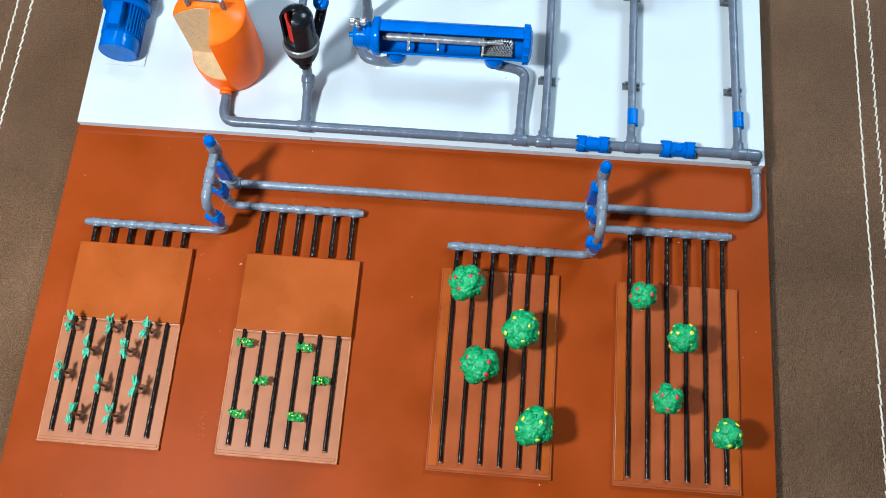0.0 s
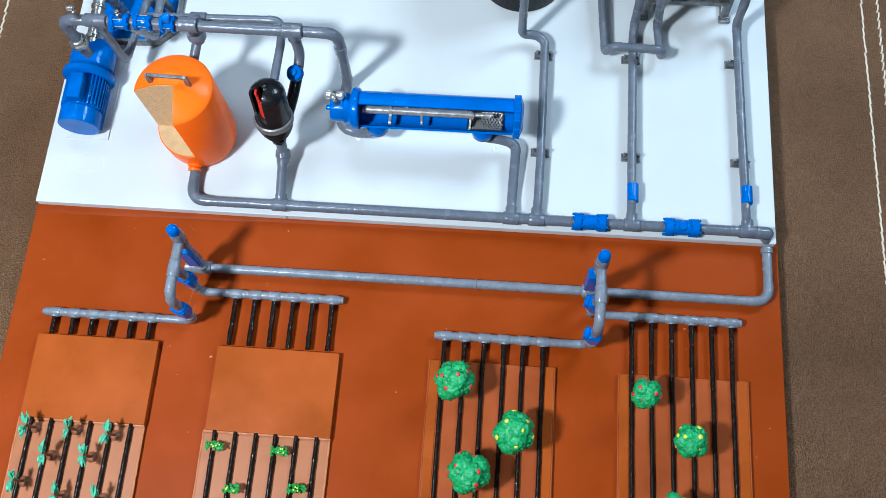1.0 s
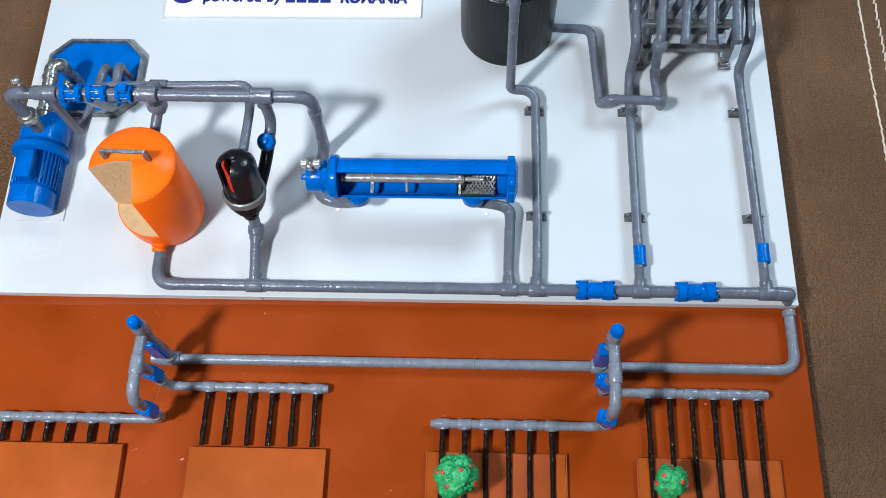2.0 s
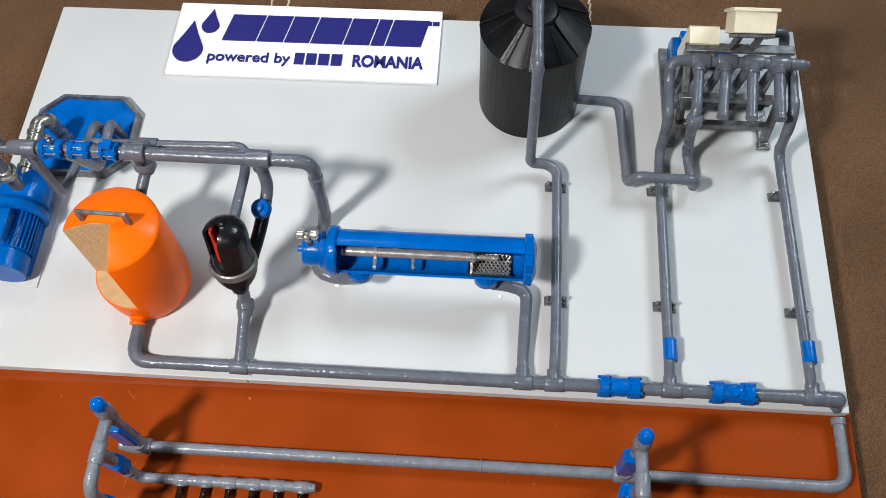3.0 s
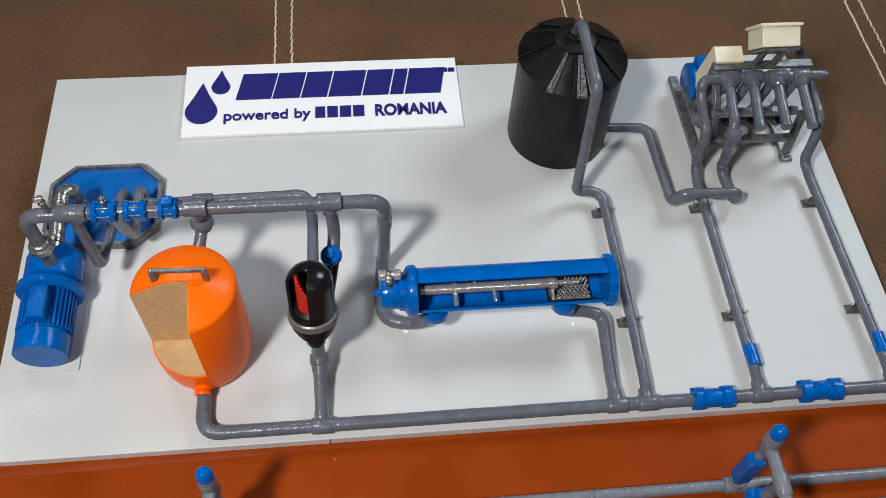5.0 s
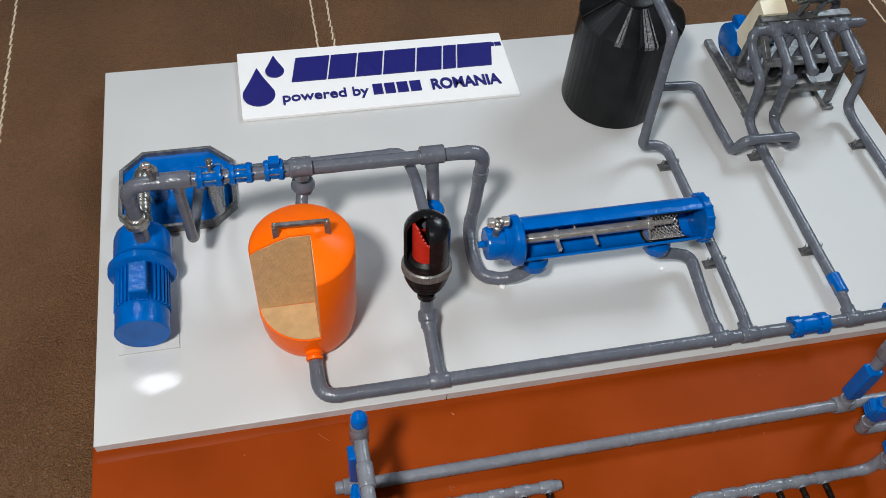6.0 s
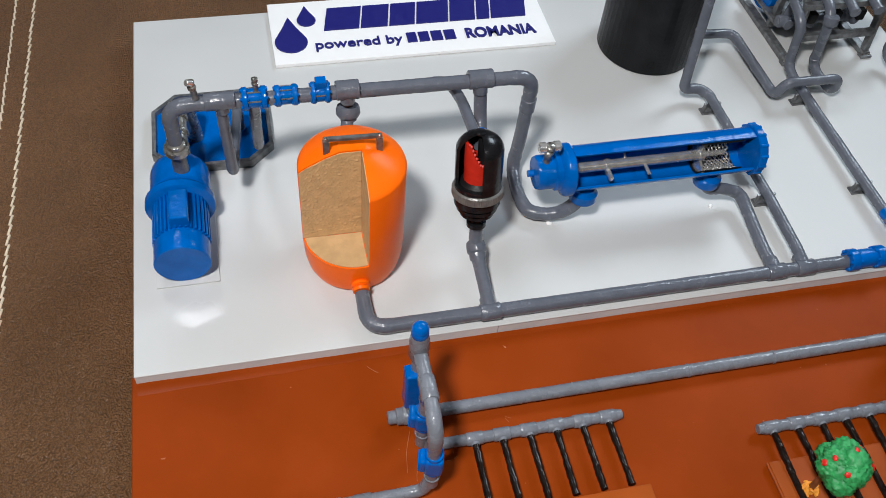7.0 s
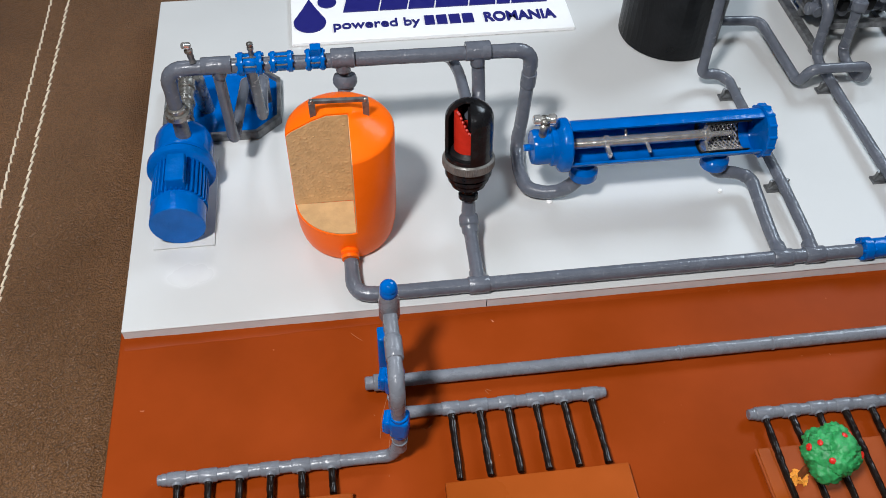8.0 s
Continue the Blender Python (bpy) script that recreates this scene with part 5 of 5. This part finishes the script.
for x, lean in ((0.4935, 0.0045), (0.5630, 0.0)):
    part("foot_rail", box((x - 0.0035, 0.2010, 0.0002), (x + 0.0035, 0.2890, 0.0048), 0.0005, 1), DARK_STEEL, rack, soft=False)
    part("front_post", bar((x + lean, 0.2050, 0.0045), (x + lean * 0.6 - 0.001, 0.2085, 0.0470), 0.0026), DARK_STEEL, rack, soft=False)
    part("upper_strut", bar((x + lean * 0.6, 0.2090, 0.0480), (x + lean * 0.6, 0.2350, 0.0655), 0.0022), DARK_STEEL, rack, soft=False)
    part("rear_post", bar((x + lean, 0.2440, 0.0045), (x + lean, 0.2395, 0.0655), 0.0026), DARK_STEEL, rack, soft=False)
    part("toe", box((x - 0.0048, 0.1985, 0.0002), (x + 0.0048, 0.2050, 0.0028), 0.0005, 1), DARK_STEEL, rack, soft=False)
    for bx in (x - 0.0026, x + 0.0026):
        part("toe_bolt", rod((bx, 0.2012, 0.0026), (bx, 0.2012, 0.0040), 0.0010, 8), DULL_STEEL, rack)
part("crossbar", box((0.4940, 0.2015, 0.0205), (0.5620, 0.2065, 0.0260), 0.0005, 1), DARK_STEEL, rack, soft=False)
part("crossbar", box((0.4920, 0.2050, 0.0470), (0.5635, 0.2105, 0.0520), 0.0005, 1), DARK_STEEL, rack, soft=False)
part("crossbar", box((0.4940, 0.2330, 0.0665), (0.5690, 0.2405, 0.0690), 0.0005, 1), DARK_STEEL, rack, soft=False)
part("tray", box((0.4920, 0.2300, 0.0140), (0.5620, 0.2680, 0.0165), 0.0005, 1), DARK_STEEL, rack, soft=False)
part("header_tube", tube([(0.4940, 0.2266, 0.0655), (0.5750, 0.2268, 0.0655)], 0.0040, seg=18, wobble=0.05), GREY, rack, "grey header tube")
part("end_nipple", rod((0.5740, 0.2268, 0.0655), (0.5782, 0.2268, 0.0655), 0.0028, 14), GREY, rack)
ENDS = ((0.0, 0.0, 0.0), (0.5178, 0.1845, 0.0585), (0.5372, 0.1842, 0.0588), (0.5572, 0.1852, 0.0575))
for k, x in enumerate((0.5040, 0.5222, 0.5402, 0.5580)):
    part("tee", tee((x, 0.2266, 0.0655), (1, 0, 0), 0.0066, 0.0053, (-0.06, -1, -0.20), 0.0085, 0.0047), GREY, rack)
    if k:
        part("dosing_tube", tube([(x, 0.2262, 0.0650), ENDS[k]], 0.0037, seg=16, wobble=0.04), GREY, rack)
        e, w = Vector(ENDS[k]), (Vector(ENDS[k]) - Vector((x, 0.2262, 0.0650))).normalized()
        part("tube_lip", rod(e - w * 0.0022, e + w * 0.0002, 0.0041, 18), GREY, rack)
    part("back_tube", tube([(x - 0.001, 0.2266, 0.0640), (x - 0.0060, 0.2290, 0.0260)], 0.0034, seg=12), GREY, rack)
part("lower_header", tube([(0.4900, 0.2270, 0.0220), (0.5640, 0.2270, 0.0220)], 0.0040, seg=16, wobble=0.05), GREY, rack, "grey lower header tube")
for x in (0.4960, 0.5160, 0.5350, 0.5540):
    part("lower_tee", tee((x, 0.2270, 0.0220), (1, 0, 0), 0.0058, 0.0050, (0, -1, 0.1), 0.0070, 0.0042), GREY, rack)
for x in (0.5120, 0.5330, 0.5540):
    part("valve_block", box((x - 0.0030, 0.2150, 0.0260), (x + 0.0030, 0.2225, 0.0350), 0.0008), BLACK, rack, "small black valve block")
part("motor", disc_stack([(0.0130, 0), (0.0144, 0.0010), (0.0144, 0.0150), (0.0130, 0.0162)], (0.4945, 0.2655, 0.0225), (1, 0.08, 0.0), 36), BLUE, rack, "blue electric motor")
part("motor_box", box((0.4985, 0.2640, 0.0340), (0.5080, 0.2760, 0.0405), 0.0010), BLUE, rack, "blue terminal box")
part("pump_block", disc_stack([(0.0075, 0), (0.0085, 0.001), (0.0085, 0.028), (0.0070, 0.030)], (0.5090, 0.2700, 0.0215), (1, 0, 0), 24), BLUE, rack)
BOX1 = ((0.2378, 0.0710), (0.2488, 0.0752), (0.2510, 0.0738), (0.2620, 0.0300), (0.2440, 0.0300))
bm = flat(BOX1, -0.0103, 0.0103)
bm.transform(Matrix(((0, 0, 1, 0.5065), (1, 0, 0, 0), (0, 1, 0, 0), (0, 0, 0, 1))))
part("control_box", bm, CREAM, rack, "cream control box with a sloping front", soft=False)
M2 = pose(0.5330, 0.2270, 0.0950, -50, 0, 0)
part("display_box", box((-0.0138, 0.0, 0.0), (0.0138, 0.0240, 0.0140), 0.0006, 1, M2), CREAM, rack, "cream display box", soft=False)
part("display_lid", box((-0.0154, -0.0012, 0.0140), (0.0154, 0.0255, 0.0165), 0.0005, 1, M2), CREAM, rack, soft=False)
part("display_base", box((-0.0120, 0.0010, -0.0028), (0.0140, 0.0200, -0.0002), 0.0005, 1, M2), DARK_STEEL, rack, soft=False)
for x in (0.5255, 0.5395):
    part("display_strut", bar((x, 0.2375, 0.0670), (x + 0.002, 0.2330, 0.0900), 0.0022, 0.0020), DARK_STEEL, rack, soft=False)
part("rear_bend", tube([(0.5480, 0.2450, 0.0740), (0.5610, 0.2480, 0.0745), (0.5650, 0.2460, 0.0600)], 0.0036, 0.006, 14), GREY, rack)

# ---- sign ----
S0, S1, T0, T1, SH = 0.1010, 0.3170, 0.2472, 0.3205, 0.0030
sign = thing("name_plate", (0.209, 0.284, 0), "white plastic name plate with raised dark blue shapes and lettering", "sign")
part("plate", box((S0, T0, 0.0001), (S1, T1, SH), 0.0004, 2), SIGN, sign)


def drop(cx, y0, y1, w):
    """A water-drop outline: round below, pointed above."""
    r = w / 2
    cy = y0 + r
    pts = [(cx + r * math.cos(radians(a)), cy + r * math.sin(radians(a))) for a in range(-200, 21, 11)]
    pts += [(cx + r * 0.42, cy + (y1 - cy) * 0.58), (cx + 0.0002, y1), (cx - r * 0.42, cy + (y1 - cy) * 0.58)]
    return flat(pts, SH - 0.0002, SH + 0.0010)


part("drop_shape", drop(0.1150, 0.2590, 0.3010, 0.0245), BLUE_DEEP, sign, "dark blue drop shape", soft=False)
part("drop_shape", drop(0.1290, 0.2890, 0.3140, 0.0145), BLUE_DEEP, sign, "dark blue drop shape", soft=False)
BASE, TOP, SLANT = 0.2822, 0.3090, 0.0055
x = 0.1410
for w in (0.0270, 0.0210, 0.0200, 0.0255, 0.0205, 0.0105, 0.0285):
    part("block_shape", flat(((x, BASE), (x + w, BASE), (x + w + SLANT, TOP), (x + SLANT, TOP)), SH - 0.0002, SH + 0.0010), BLUE_DEEP, sign, "slanted dark blue block", soft=False)
    x += w + 0.0013
for x0, w in ((0.3050, 0.0042), (0.3100, 0.0052)):
    part("small_bar", flat(((x0, 0.3045), (x0 + w, 0.3045), (x0 + w, 0.3085), (x0, 0.3085)), SH - 0.0002, SH + 0.0008), BLUE_DEEP, sign, soft=False)
x = 0.2025
for w in (0.0075, 0.0080, 0.0085, 0.0085):
    part("bar_shape", flat(((x, 0.2605), (x + w, 0.2605), (x + w, 0.2715), (x, 0.2715)), SH - 0.0002, SH + 0.0010), BLUE_DEEP, sign, "dark blue bar", soft=False)
    x += w + 0.0018


def lettering(text, x, y, height, width, bold):
    """Raised letters fitted to a height and width."""
    curve = bpy.data.curves.new("lettering", "FONT")
    curve.body, curve.size, curve.extrude, curve.offset = text, 1.0, 0.02, bold
    tmp = new("lettering", curve)
    bpy.context.view_layer.update()
    data = bpy.data.meshes.new_from_object(tmp.evaluated_get(bpy.context.evaluated_depsgraph_get()))
    bpy.data.objects.remove(tmp)
    xs_ = [v.co.x for v in data.vertices]
    x_lo, x_hi = min(xs_), max(xs_)
    cap = 0.70 if text.isupper() else 0.74
    for v in data.vertices:
        v.co = Vector((x + (v.co.x - x_lo) / (x_hi - x_lo) * width, y + v.co.y / cap * height, SH + 0.0004 + v.co.z * 0.03)) - ORIGIN[sign]
    data.materials.append(BLUE_DEEP)
    ob = new("lettering", data)
    ob.parent = sign
    return tagged(ob, "raised dark blue lettering")


lettering("powered by", 0.1325, 0.2612, 0.0100, 0.0665, 0.012)
lettering("ROMANIA", 0.2490, 0.2605, 0.0110, 0.0560, 0.028)

# ---- small clutter: paint chips and dust on the boards ----
rng = random.Random(11)
for k in range(22):
    x, y = rng.uniform(0.13, 0.20), rng.uniform(-0.10, -0.055)
    if k > 9:
        x, y = rng.uniform(0.15, 0.165), rng.uniform(-0.262, -0.235)
    a, ln = rng.uniform(0, 3.14), rng.uniform(0.0004, 0.0022)
    d = Vector((math.cos(a), math.sin(a), 0)) * ln
    c = Vector((x, y, RED_Z + 0.0001))
    solid("paint_chip", rod(c - d, c + d, 0.00014, 6), SOIL, "tiny pale paint chip on the red-brown board", "paint chip", at=(x, y, RED_Z), group="paint chips on the red-brown board")
# first two lines paint streak reflections by the valves; the others are scratches
for (xa, ya), (xb, yb) in (((0.1440, -0.0540), (0.1384, -0.0775)), ((0.1438, -0.0773), (0.1426, -0.0831)), ((0.1275, -0.0091), (0.1333, -0.0147)), ((0.119, -0.307), (0.124, -0.304)), ((0.3556, -0.0046), (0.3564, -0.0036))):
    a, b = Vector((xa, ya, RED_Z)), Vector((xb, yb, RED_Z))
    bend = (a + b) / 2 + (b - a).cross(Vector((0, 0, 1))) * 0.05
    solid("paint_scratch", tube([a, bend, b], 0.00015, 0.004, 6), SOIL, "fine pale line, scratch and painted glint, on the red-brown paint", "scratch", at=a, group="scratches on the red-brown board")
